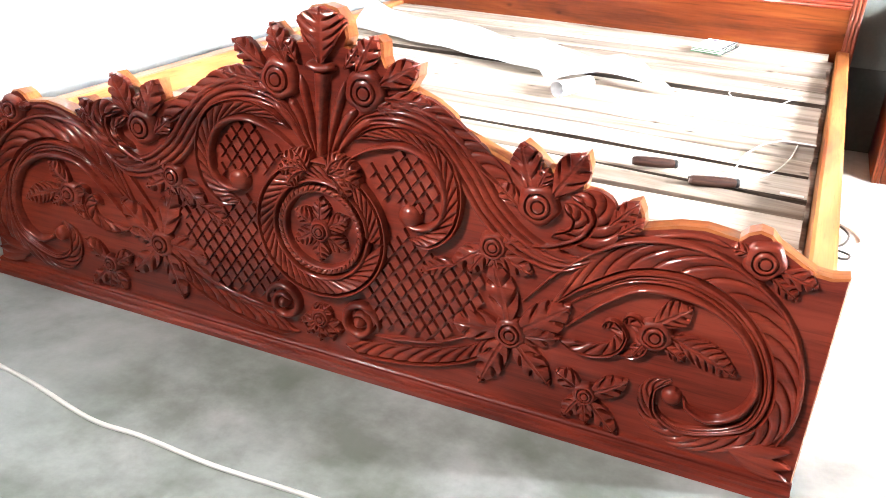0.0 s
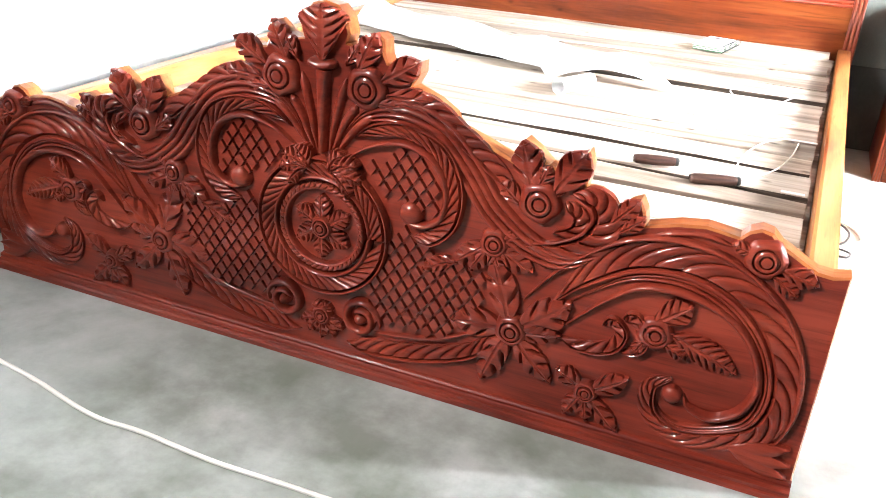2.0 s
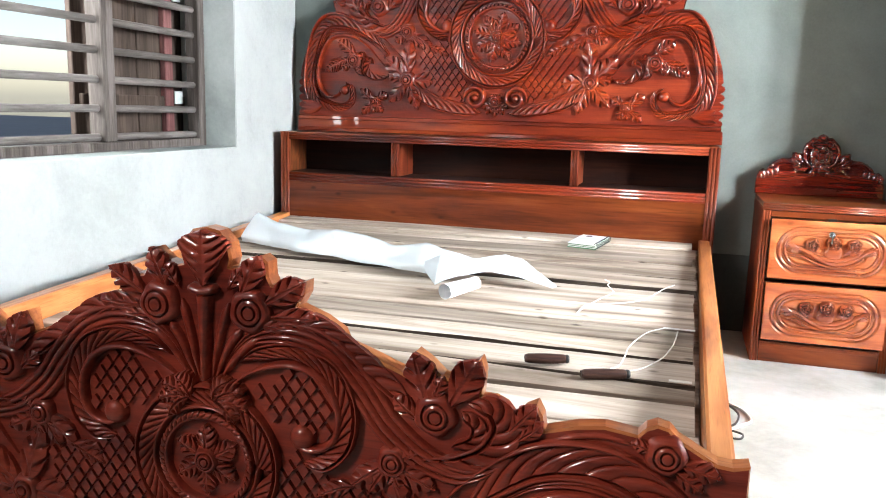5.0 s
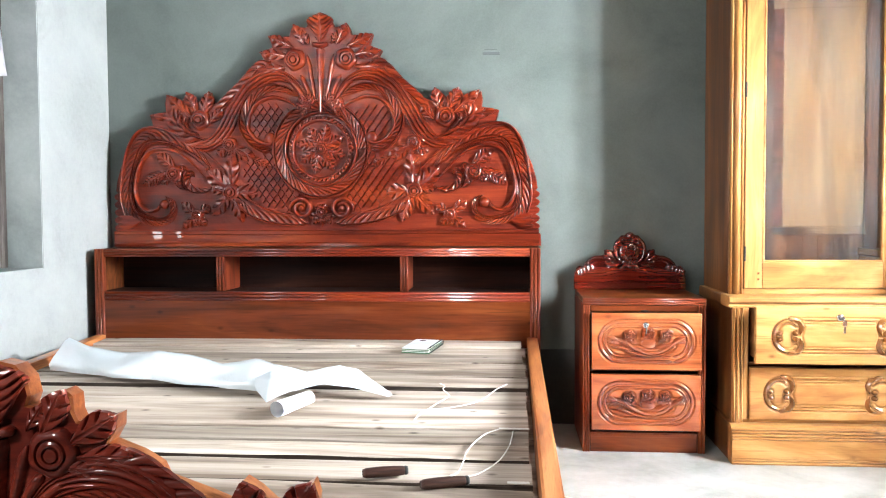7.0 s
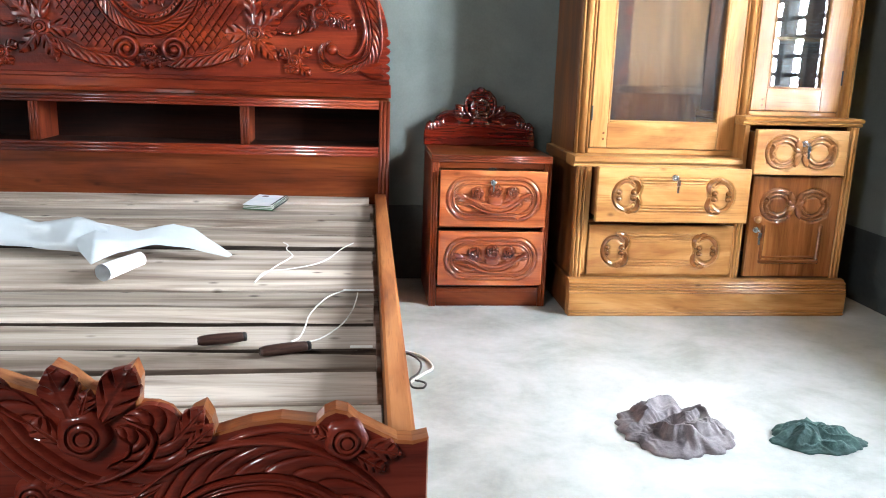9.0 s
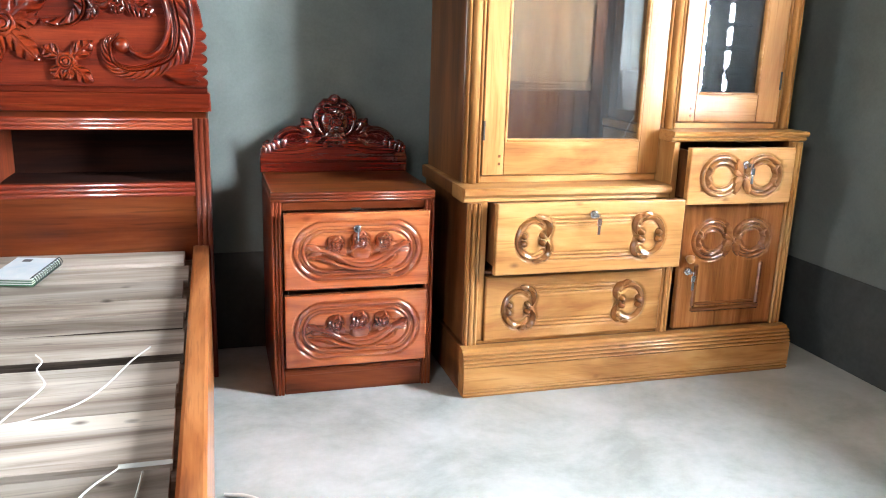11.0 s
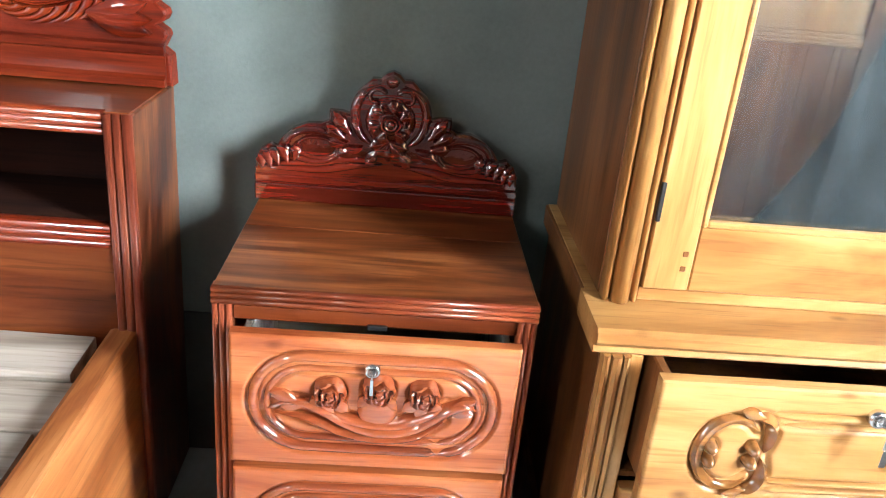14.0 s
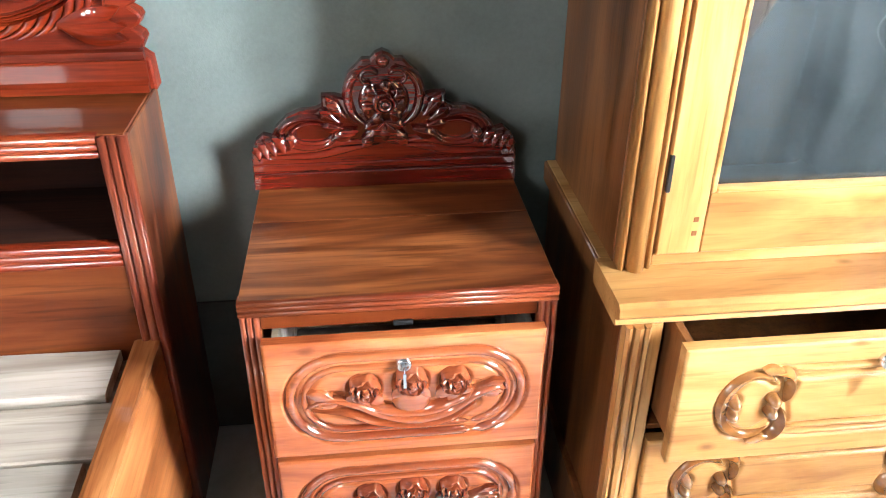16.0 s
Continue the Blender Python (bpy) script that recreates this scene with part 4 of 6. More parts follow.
        for poly in ([(0.085, 0.415), (0.134, 0.455), (0.188, 0.456), (0.229, 0.412), (0.230, 0.360), (0.196, 0.352), (0.147, 0.362), (0.098, 0.385)],
                     [(0.135, 0.278), (0.165, 0.320), (0.201, 0.300), (0.255, 0.280), (0.312, 0.268), (0.326, 0.218), (0.275, 0.157), (0.250, 0.128), (0.134, 0.108), (0.085, 0.150), (0.107, 0.207)]):
            flat_relief("lattice", lattice([P(*q) for q in poly], 0.0226 * k, 0.0052 * k, 0.0085 * k, 54), m, t, s)
        # shoulder: rose, leaves that break the outline, a curled shell
        put("shell", plume(pts([(0.450, 0.440), (0.492, 0.437), (0.508, 0.405), (0.488, 0.364), (0.436, 0.338), (0.368, 0.334)], 60), [0.012 * k, 0.022 * k, 0.026 * k, 0.022 * k, 0.010 * k], 0.016 * k, 9, -1.4))
        put("shell", plume(pts([(0.440, 0.425), (0.466, 0.408), (0.462, 0.382), (0.425, 0.364)], 40), [0.008 * k, 0.013 * k, 0.010 * k], 0.017 * k, 5, -0.9))
        for a, b, w, n in shoulder:
            put("leaf", to(a, b, w, 0.012, max(3, n - 1)))
        put("rose", rose(P(0.398, 0.416), 0.036 * k, 0.020 * k))
        if corner:
            put("rim", band(pts([(0.572, 0.394), (0.615, 0.409), (0.655, 0.414), (0.700, 0.406)], 30), [0.005 * k], 0.008 * k, round_profile()))
            for a, b, w in (((0.762, 0.390), (0.822, 0.374), 0.016), ((0.756, 0.378), (0.800, 0.350), 0.014), ((0.730, 0.404), (0.694, 0.412), 0.010)):
                put("leaf", to(a, b, w, 0.012, 3))
            put("rose", rose(P(0.744, 0.398), 0.031 * k, 0.019 * k))
        # foot garland with its curl
        put("garland", plume(pts([(0.050, 0.060), (0.120, 0.064), (0.21, 0.078), (0.30, 0.110), (0.350, 0.155)], 60), [0.012 * k, 0.019 * k, 0.019 * k, 0.015 * k, 0.008 * k], 0.013 * k, 12, 1.6))
        put("rim", band(pts([(0.110, 0.094), (0.170, 0.103), (0.230, 0.115), (0.300, 0.146)], 40), [0.0045 * k], 0.012 * k, round_profile()))
        cc = P(0.083, 0.118)
        ang = np.linspace(-1.9, 7.6, 70)
        rad = np.linspace(0.040, 0.014, 70) * k
        put("curl", band(np.stack([cc[0] - rad * np.sin(ang), cc[1] + rad * np.cos(ang)], 1), [0.008 * k, 0.009 * k, 0.006 * k], 0.019 * k, round_profile(), -0.002, (0.1, 0.1)))
        put("bulb", dome(cc, 0.013 * k, 0.022 * k))
        # crown: leaves that break the outline, roses, flutes
        for a, b, w, n in crown:
            put("leaf", to(a, b, w, 0.012, max(3, n - 1)))
        put("rose", rose(P(0.083, 0.552), 0.038 * k, 0.020 * k))
        for q in ([(0.012, 0.432), (0.026, 0.500), (0.043, 0.562)], [(0.018, 0.430), (0.044, 0.490), (0.066, 0.520)], [(0.026, 0.428), (0.062, 0.478), (0.102, 0.512)]):
            put("flute", band(pts(q, 24), [0.005 * k, 0.008 * k, 0.010 * k], 0.013 * k, round_profile()))
        # acanthus over the medallion
        for a, l in ((60, 0.046), (28, 0.056), (-4, 0.060), (-36, 0.056)):
            put("leaf", leaf((0.014 * k + 0.5 * med[1] * math.cos(radians(a)) * 0.3, med[0] + med[2] * 1.34), a, l * k, 0.016 * k, 0.022 * k, -50, 4, 0.004 * k))
    # medallion
    c = (0.0, med[0])
    for r, half, h in ((0.90, 0.0060, 0.016), (1.13, 0.0055, 0.019)):
        carved("medallion_ring", band(ring(c, med[1] * r, med[2] * r), [half * k], h * k, round_profile(), -0.002, (0.001, 0.001)), m, t)
    carved("wreath", plume(ring(c, med[1] * 1.36, med[2] * 1.36, 160), [0.019 * k], 0.020 * k, 44, -2.4, (0.0, 0.0), -0.002, 0.42), m, t)
    carved("rope", join(*[leaf((med[1] * 1.015 * math.cos(a), med[0] + med[2] * 1.015 * math.sin(a)), math.degrees(a) + 125, 0.017 * k, 0.0055 * k, 0.017 * k, 0, 1, 0) for a in np.linspace(0, 2 * math.pi, 46)[:-1]]), m, t)
    n = 6 if corner else 8
    for i in range(n):
        a = 30 + 360 * i / n
        carved("petal", leaf(c, a, med[1] * (0.74 if corner else 0.80), (0.018 if corner else 0.021) * k, 0.014 * k, 8, 4), m, t)
    carved("rose", rose(c, 0.024 * k, 0.024 * k), m, t)
    # stem, cup and palmette
    carved("stem", band(pts([(0, 0.425), (0, 0.47), (0, 0.53), (0, 0.576)], 30), [0.007 * k, 0.009 * k, 0.012 * k, 0.016 * k], 0.020 * k, rib_profile(1), -0.002, (0.02, 0.02)), m, t)
    carved("cup", band(pts([(-0.027, 0.586), (0, 0.580), (0.027, 0.586)], 14), [0.009 * k], 0.023 * k, round_profile(), -0.002, (0.1, 0.1)), m, t)
    carved("palmette", leaf_to(P(0, 0.588), P(0, 0.681), 0.045 * k, 0.015 * k, 0, 5, 0.0), m, t)
    c = P(0, 0.106)
    for a in (-90, -55, -125, -25, -155, 60, 120):
        carved("leaf", leaf(c, a, (0.052 if a < 0 else 0.03) * k, 0.013 * k, 0.015 * k, 0, 3), m, t)
    carved("rose", rose(c, 0.022 * k, 0.022 * k), m, t)


bed = thing("bed", (HX, 2.5, 0), "large carved mahogany double bed without mattress, bare slats", "bed")

# foot end
foot = new("footboard")
foot.parent, foot.matrix_local = bed, pose(CX - HX, 1.430 - 2.5, 0, -0.6, 0, 1.78)
foot["label"] = "dark red carved footboard with pale sawn edges"
board_part("panel", fb_outline(), -0.036, 0.0, RED_GROUND, ORANGE_X, foot)
FOOT_CROWN = (((0.066, 0.575), (0.099, 0.645), 0.021, 4), ((0.108, 0.565), (0.178, 0.608), 0.022, 4), ((0.120, 0.545), (0.205, 0.549), 0.017, 4), ((0.046, 0.584), (0.072, 0.624), 0.012, 3), ((0.100, 0.530), (0.160, 0.528), 0.014, 3))
FOOT_SHOULDER = (((0.390, 0.425), (0.360, 0.512), 0.026, 4), ((0.418, 0.430), (0.465, 0.511), 0.027, 4), ((0.395, 0.440), (0.408, 0.478), 0.014, 3), ((0.372, 0.405), (0.330, 0.440), 0.016, 3), ((0.512, 0.400), (0.554, 0.450), 0.016, 3), ((0.528, 0.392), (0.566, 0.424), 0.013, 3))
carve(foot, lambda u, w: (u, w), 1.0, RED_X, (0.287, 0.086, 0.084), FOOT_CROWN, FOOT_SHOULDER, True)
obj("base_moulding", extrude([(0, 0.0), (0, -0.022), (0.010, -0.022), (0.013, -0.017), (0.019, -0.017), (0.021, -0.012), (0.024, -0.008), (0.029, -0.009), (0.032, -0.006), (0.034, 0.0)], (-FW, 0, 0), (FW, 0, 0), (0, 0, 1), (0, 1, 0)), RED_X, foot)

# head end: a shelf box with a tall carved crest
head = new("headboard")
head.parent, head.location = bed, (0, 3.72 - 2.5, 0)
head["label"] = "glossy red headboard with shelf box and carved crest"
HW, HD, HT = 0.925, 0.185, 0.763
board_part("crest", hb_outline(), -0.036, 0.0, HEAD_GROUND, HEAD_GROUND, head)
sh = lambda vf: ([(x, y - 0.19, z) for x, y, z in vf[0]], vf[1])


def hbP(u, w):
    """A point of the foot's design on the taller crest of the head."""
    up = min(1.0, max(0.0, (w - 0.25) / 0.15)) * (1 - 0.9 * min(1.0, max(0.0, (abs(u) - 0.40) / 0.42)))
    return u * (1.065 + 0.27 * up), float(np.interp(w, (0.0, 0.1, 0.2, 0.3, 0.4, 0.5, 0.58, 0.684), (0.815, 0.905, 1.030, 1.170, 1.285, 1.455, 1.620, 1.760)))


HEAD_CROWN = (((0.050, 0.580), (0.086, 0.648), 0.018, 4), ((0.085, 0.575), (0.168, 0.612), 0.020, 4), ((0.100, 0.558), (0.197, 0.568), 0.018, 4), ((0.110, 0.535), (0.214, 0.534), 0.017, 4), ((0.035, 0.582), (0.055, 0.625), 0.012, 3))
HEAD_SHOULDER = (((0.385, 0.425), (0.366, 0.488), 0.021, 4), ((0.405, 0.430), (0.452, 0.487), 0.021, 4), ((0.425, 0.420), (0.540, 0.480), 0.020, 4), ((0.445, 0.410), (0.625, 0.430), 0.017, 4), ((0.370, 0.405), (0.320, 0.445), 0.018, 4))
carve(head, hbP, 1.25, HEAD_RED, (1.180, 0.136, 0.138), HEAD_CROWN, HEAD_SHOULDER, False)
obj("crest_moulding", sh(extrude([(0, 0.002), (0.0, -0.012), (0.012, -0.014), (0.018, -0.004), (0.05, -0.004), (0.054, -0.010), (0.066, -0.010), (0.07, 0.002)], (-HW, 0.19, HT + 0.002), (HW, 0.19, HT + 0.002), (0, 0, 1), (0, 1, 0))), RED_REED, head)
obj("shelf_top", sh(box(-HW + 0.004, HW - 0.004, 0.012, HD + 0.04, HT - 0.02, HT - 0.001)), BROWN_X, head)
for s in (-1, 1):
    obj("side_panel", sh(box(*sorted((s * HW, s * (HW - 0.02))), 0.012, HD + 0.045, 0.0, HT - 0.003)), BROWN_DARK, head)
    a = (s * HW, 0.0, 0.0)
    obj("post", sh(extrude(reeds(0.042, 0.022, 3), a, (s * HW, 0, HT - 0.002), (-s, 0, 0), (0, -1, 0))), RED_Z, head, True)
for z0, w, n in ((HT - 0.034, 0.034, 3), (0.546, 0.040, 3)):
    obj("rail", sh(extrude(reeds(w, 0.022, n), (-HW + 0.043, 0.001, z0), (HW - 0.043, 0.001, z0), (0, 0, 1), (0, -1, 0))), RED_REED, head, True)
for x in (-0.895, -0.132):
    obj("divider", sh(box(x - HX - 0.012, x - HX + 0.012, 0.02, HD + 0.03, 0.586, HT - 0.034)), RED_Z, head)
    obj("divider_front", sh(extrude(reeds(0.034, 0.02, 3), (x - HX - 0.017, 0.002, 0.587), (x - HX - 0.017, 0.002, HT - 0.035), (1, 0, 0), (0, -1, 0))), RED_Z, head, True)
# shelf and its back coloured near black for the shade inside the box
obj("shelf", sh(box(-HW + 0.021, HW - 0.021, 0.02, HD + 0.03, 0.566, 0.585)), NEAR_BLACK, head)
obj("shelf_back", sh(box(-HW + 0.021, HW - 0.021, HD + 0.031, HD + 0.044, 0.3, HT - 0.021)), NEAR_BLACK, head)
obj("lower_panel", sh(box(-HW + 0.02, HW - 0.02, 0.006, 0.026, 0.20, 0.565)), BROWN_X, head)

# side rails and slats; the bed falls a little towards its foot
sz = lambda y: 0.388 - 0.0535 * (3.53 - y)
rz = lambda y: 0.404 - 0.022 * (3.53 - y)
lean = lambda y, s: 0.055 * (1.03 - y) if s < 0 else -0.004 * (1.03 - y)      # the rails run together towards the foot
for s in (1, -1):
    x = 0.404 - HX if s > 0 else -0.925
    x0, x1 = (x - 0.042, x) if s > 0 else (x, x + 0.042)
    v, f = box(x0, x1, 1.481 - 2.5, 3.545 - 2.5, 0.0, 1.0, 0.006)
    v = [(p + lean(q, s), q, 0.05 + (rz(q + 2.5) - 0.05) * r) for p, q, r in v]
    obj("side_rail", (v, f), ORANGE_Y, bed, label="orange varnished side rail")
    v, f = box(*((x0 - 0.026, x0 - 0.001) if s > 0 else (x1 + 0.001, x1 + 0.026)), 1.485 - 2.5, 3.54 - 2.5, 0.0, 1.0, 0.002)
    obj("slat_ledge", ([(p + lean(q, s), q, sz(q + 2.5) - 0.062 + 0.036 * r) for p, q, r in v], f), SLAT, bed)
EDGES = [1.49, 1.595, 1.70, 1.81, 1.952, 2.062, 2.207, 2.32, 2.425, 2.605, 2.71, 2.83, 2.975, 3.075, 3.17, 3.30, 3.42, 3.533]
GAPS = [0.004, 0.008, 0.010, 0.009, 0.012, 0.010, 0.018, 0.011, 0.020, 0.009, 0.006, 0.012, 0.008, 0.009, 0.007, 0.006, 0.007, 0.0]
WEDGE = {2.062: 0.040, 2.83: 0.010}      # gaps that widen towards the near rail
rnd = random.Random(4)
for a, b, ga, gb in zip(EDGES, EDGES[1:], GAPS, GAPS[1:]):
    g0, g1 = ga / 2, gb / 2
    lift = rnd.uniform(-0.007, 0.003)
    tilt, bow = rnd.uniform(-0.004, 0.004), rnd.uniform(-0.004, 0.004)
    n = 40
    V, F = [], []
    right = 0.352 - HX - rnd.uniform(0.0, 0.014)
    left = -0.880 + lean((a + b) / 2 - 2.5, -1)
    for i in range(n):
        x = left + (right - left) * i / (n - 1)
        w0 = a - 2.5 + g0 + 0.004 * noise.noise((x * 2.2, a * 9, 0.3)) + tilt * (i / n - 0.5)
        w1 = b - 2.5 - g1 + 0.006 * noise.noise((x * 2.0, b * 7, 4.1)) + tilt * (i / n - 0.5) - WEDGE.get(b, 0.0) * max(0.0, 2.5 * i / n - 1.5)
        z0, z1 = (sz(w + 2.5) + lift + bow * math.sin(math.pi * i / n) for w in (w0, w1))
        e0, e1 = (max(0.0006, 0.0022 + 0.004 * noise.noise((x * 5, a * q, 2.2))) for q in (5, 8))
        V += [(x, w0, z0 - 0.022), (x, w0, z0 - e0), (x, w0 + e0, z0), (x, w1 - e1, z1), (x, w1, z1 - e1), (x, w1, z1 - 0.022)]
    for i in range(n - 1):
        F += [[i * 6 + j, i * 6 + (j + 1) % 6, (i + 1) * 6 + (j + 1) % 6, (i + 1) * 6 + j] for j in range(6)]
    F += [list(range(6)), list(range((n - 1) * 6, n * 6))]
    slat = obj("slat", (V, F), SLAT, bed)
    slat.data.materials.append(WANE_SHADE)       # dark edges: gap shade put into the colour, with some ragged wane
    shaded = rnd.choice([(), (0, 1), (3, 4), (3, 4), (0,)])
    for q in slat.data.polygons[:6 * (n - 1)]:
        q.material_index = 1 if q.index % 6 in shaded else 0

# ---- night stand ----
NX, NY = 0.7945, 3.358
ns = thing("night_stand", (NX, NY, 0), "red-brown varnished night stand with two drawers standing ajar", "night stand")
W2, ND, NT = 0.2265, 0.385, 0.582
for s in (-1, 1):
    obj("side_panel", box(*sorted((s * W2, s * (W2 - 0.018))), 0.012, ND, 0, NT - 0.024), RED_Z, ns, label="dark red side panel")
    obj("front_post", extrude(reeds(0.028, 0.02, 3), (s * W2, 0.0, 0), (s * W2, 0, NT - 0.026), (-s, 0, 0), (0, -1, 0)), STAND_POST, ns, True)
obj("top", box(-W2 + 0.001, W2 - 0.001, 0.006, 0.232, NT - 0.02, NT, 0.0015), TOP_X, ns, label="streaky brown varnished top of two boards")
obj("top_board", box(-W2 + 0.001, W2 - 0.001, 0.2325, ND, NT - 0.02, NT - 0.0006, 0.0015), TOP_X, ns)
obj("top_rail", extrude(reeds(0.026, 0.02, 3), (-W2, 0.0, NT - 0.026), (W2, 0, NT - 0.026), (0, 0, 1), (0, -1, 0)), STAND_REED, ns, True)
obj("inner_rail", box(-W2 + 0.028, W2 - 0.028, 0.006, 0.022, NT - 0.050, NT - 0.027), BROWN_X, ns)
obj("latch_plate", box(-0.012, 0.016, 0.000, 0.006, NT - 0.052, NT - 0.045, 0.001), STEEL_DARK, ns)
obj("plinth_board", box(-W2 + 0.0285, W2 - 0.0285, 0.004, 0.02, 0.0, 0.076), BROWN_X, ns)
obj("plinth_groove", box(-W2 + 0.0285, W2 - 0.0285, 0.001, 0.004, 0.058, 0.070, 0.001), BROWN_X, ns)
obj("back_panel", box(-W2 + 0.018, W2 - 0.018, ND - 0.012, ND, 0.02, NT - 0.02), BROWN_X, ns)
obj("runner", box(-W2 + 0.018, W2 - 0.018, 0.03, ND - 0.02, 0.300, 0.312), BROWN_X, ns)


def stadium(w, h, n=14):
    r = h / 2
    p = []
    for cx, a0 in ((w / 2 - r, -90), (-(w / 2 - r), 90)):
        p += [(cx + r * math.cos(radians(a0 + 180 * i / n)), r * math.sin(radians(a0 + 180 * i / n))) for i in range(n + 1)]
    p.append(p[0])
    q = []
    for a, b in zip(p, p[1:]):
        k = max(1, int(math.dist(a, b) / 0.012))
        q += [(a[0] + (b[0] - a[0]) * i / k, a[1] + (b[1] - a[1]) * i / k) for i in range(k)]
    return np.array(q + [p[0]])


def move_c(c, z):
    return np.array(c) + np.array((0, z))


def ns_drawer(z0, z1, out, lock):
    zc, hw = (z0 + z1) / 2, 0.2005
    d = new("drawer")
    d.parent, d.location = ns, (0.004, -out, 0)
    d["label"] = "orange-brown drawer carved with three roses in an oval"
    rf = Relief(DRAWER_SHADED, d)
    for s in (-1, 1):
        obj("drawer_side", box(*sorted((s * (hw - 0.008), s * (hw - 0.02))), 0.021, 0.30, z0 + 0.012, z1 - 0.022), SLAT, d, label="raw timber drawer side")
    obj("drawer_bottom", box(-hw + 0.02, hw - 0.02, 0.021, 0.30, z0 + 0.014, z0 + 0.022), SLAT, d)
    obj("drawer_back", box(-hw + 0.008, hw - 0.008, 0.301, 0.312, z0 + 0.012, z1 - 0.022), SLAT, d)
    for w, h, half, hh in ((0.340, 0.150, 0.0075, 0.0075), (0.300, 0.114, 0.0050, 0.006)):
        rf.line("oval_bead", move_c(stadium(w, h), zc), [half], hh, round_profile())
    P = lambda u, w: (u, zc + w)
    for pts, half in (([(-0.148, -0.010), (-0.115, 0.004), (-0.075, -0.006), (-0.035, -0.028), (0.01, -0.040), (0.06, -0.030), (0.105, 0.002), (0.130, 0.012), (0.146, 0.004)], [0.005, 0.009, 0.011, 0.010, 0.006]),
                      ([(-0.138, -0.016), (-0.09, -0.022), (-0.045, -0.042), (0.01, -0.052), (0.06, -0.044), (0.10, -0.018)], [0.003, 0.006, 0.007, 0.006, 0.003]),
                      ([(-0.080, 0.000), (-0.03, -0.022), (0.03, -0.026), (0.075, -0.008), (0.10, 0.010)], [0.005, 0.009, 0.010, 0.006])):
        rf.line("ribbon", spline([P(*q) for q in pts], 60), half, 0.016, rib_profile(1), (0.25, 0.15))
    carved("basket", dome(P(0.006, -0.006), 0.030, 0.010), DRAWER_SHADED, d)
    for u, w, r in ((-0.062, 0.022, 0.0215), (0.006, 0.030, 0.022), (0.070, 0.026, 0.021)):
        flower = rf.knob("rose", rose(P(u, w), r * 1.14, 0.019, 0.001, 40, 0.42), P(u, w), r * 1.08)
        flower.data.materials[0] = ROSE_RED
        flower["label"] = "dark red lacquered rose"
        for a in (215, 265, 320):
            carved("leaf", leaf(P(u, w - 0.006), a, 0.036, 0.010, 0.008, 10, 1), DRAWER_SHADED, d)
    for u, a in ((-0.09, 195), (-0.105, 160), (0.10, -8), (0.105, 22)):
        carved("leaf", leaf(P(u, 0.006), a, 0.042, 0.009, 0.008, 10, 1), DRAWER_SHADED, d)
    obj("drawer_front", grooved_front(hw, z0, z1, 0.02, rf.cuts), DRAWER_X, d, True)
    if lock:
        obj_l = obj("lock_barrel", lathe([(0, 0.007), (0.006, 0.007), (0.007, 0.009), (0.0105, 0.008), (0.0115, 0.003), (0.0115, -0.001)], 20, "Y"), CHROME, d, True, "chrome drawer lock")
        obj_l.location = (-0.004, 0, zc + 0.062)
        obj("keyhole", box(-0.0012, 0.0012, -0.0085, -0.006, -0.005, 0.005, 0.0003), HOLE, d).location = (-0.004, 0, zc + 0.062)
        k = obj("key", join(box(-0.0010, 0.0010, -0.020, -0.009, -0.004, 0.004, 0.0004), box(-0.0024, 0.0024, -0.0205, -0.0195, -0.030, -0.004, 0.0004)), CHROME, d, label="small flat key hanging in the lock")
        k.location = (-0.004, 0, zc + 0.062)
    return d


ns_drawer(0.318, 0.530, 0.030, True)
ns_drawer(0.088, 0.298, 0.020, False)

# crest of the night stand
ns_out = [(0.0, 0.822), (0.012, 0.817), (0.020, 0.808), (0.034, 0.808), (0.044, 0.797), (0.058, 0.784), (0.066, 0.764), (0.068, 0.744), (0.082, 0.748), (0.104, 0.748), (0.104, 0.730), (0.116, 0.724), (0.140, 0.723), (0.165, 0.712),
          (0.184, 0.694), (0.192, 0.678), (0.206, 0.682), (0.219, 0.672), (0.226, 0.655), (0.227, 0.640), (0.229, 0.640), (0.229, 0.583)]
nc = new("crest")
nc.parent, nc.location = ns, (-0.003, 0.352, 0)
nc["label"] = "carved dark red crest with scrolls and a rose"
board_part("crest_board", ns_out + [(-u, w) for u, w in ns_out[1:]][::-1], -0.022, 0.0, STAND_RED, STAND_RED, nc)
for z, h in ((0.584, 0.03), (0.617, 0.014)):
    obj("crest_moulding", box(-0.228, 0.228, -0.006, 0.0, z, z + h, 0.002), STAND_RED, nc)
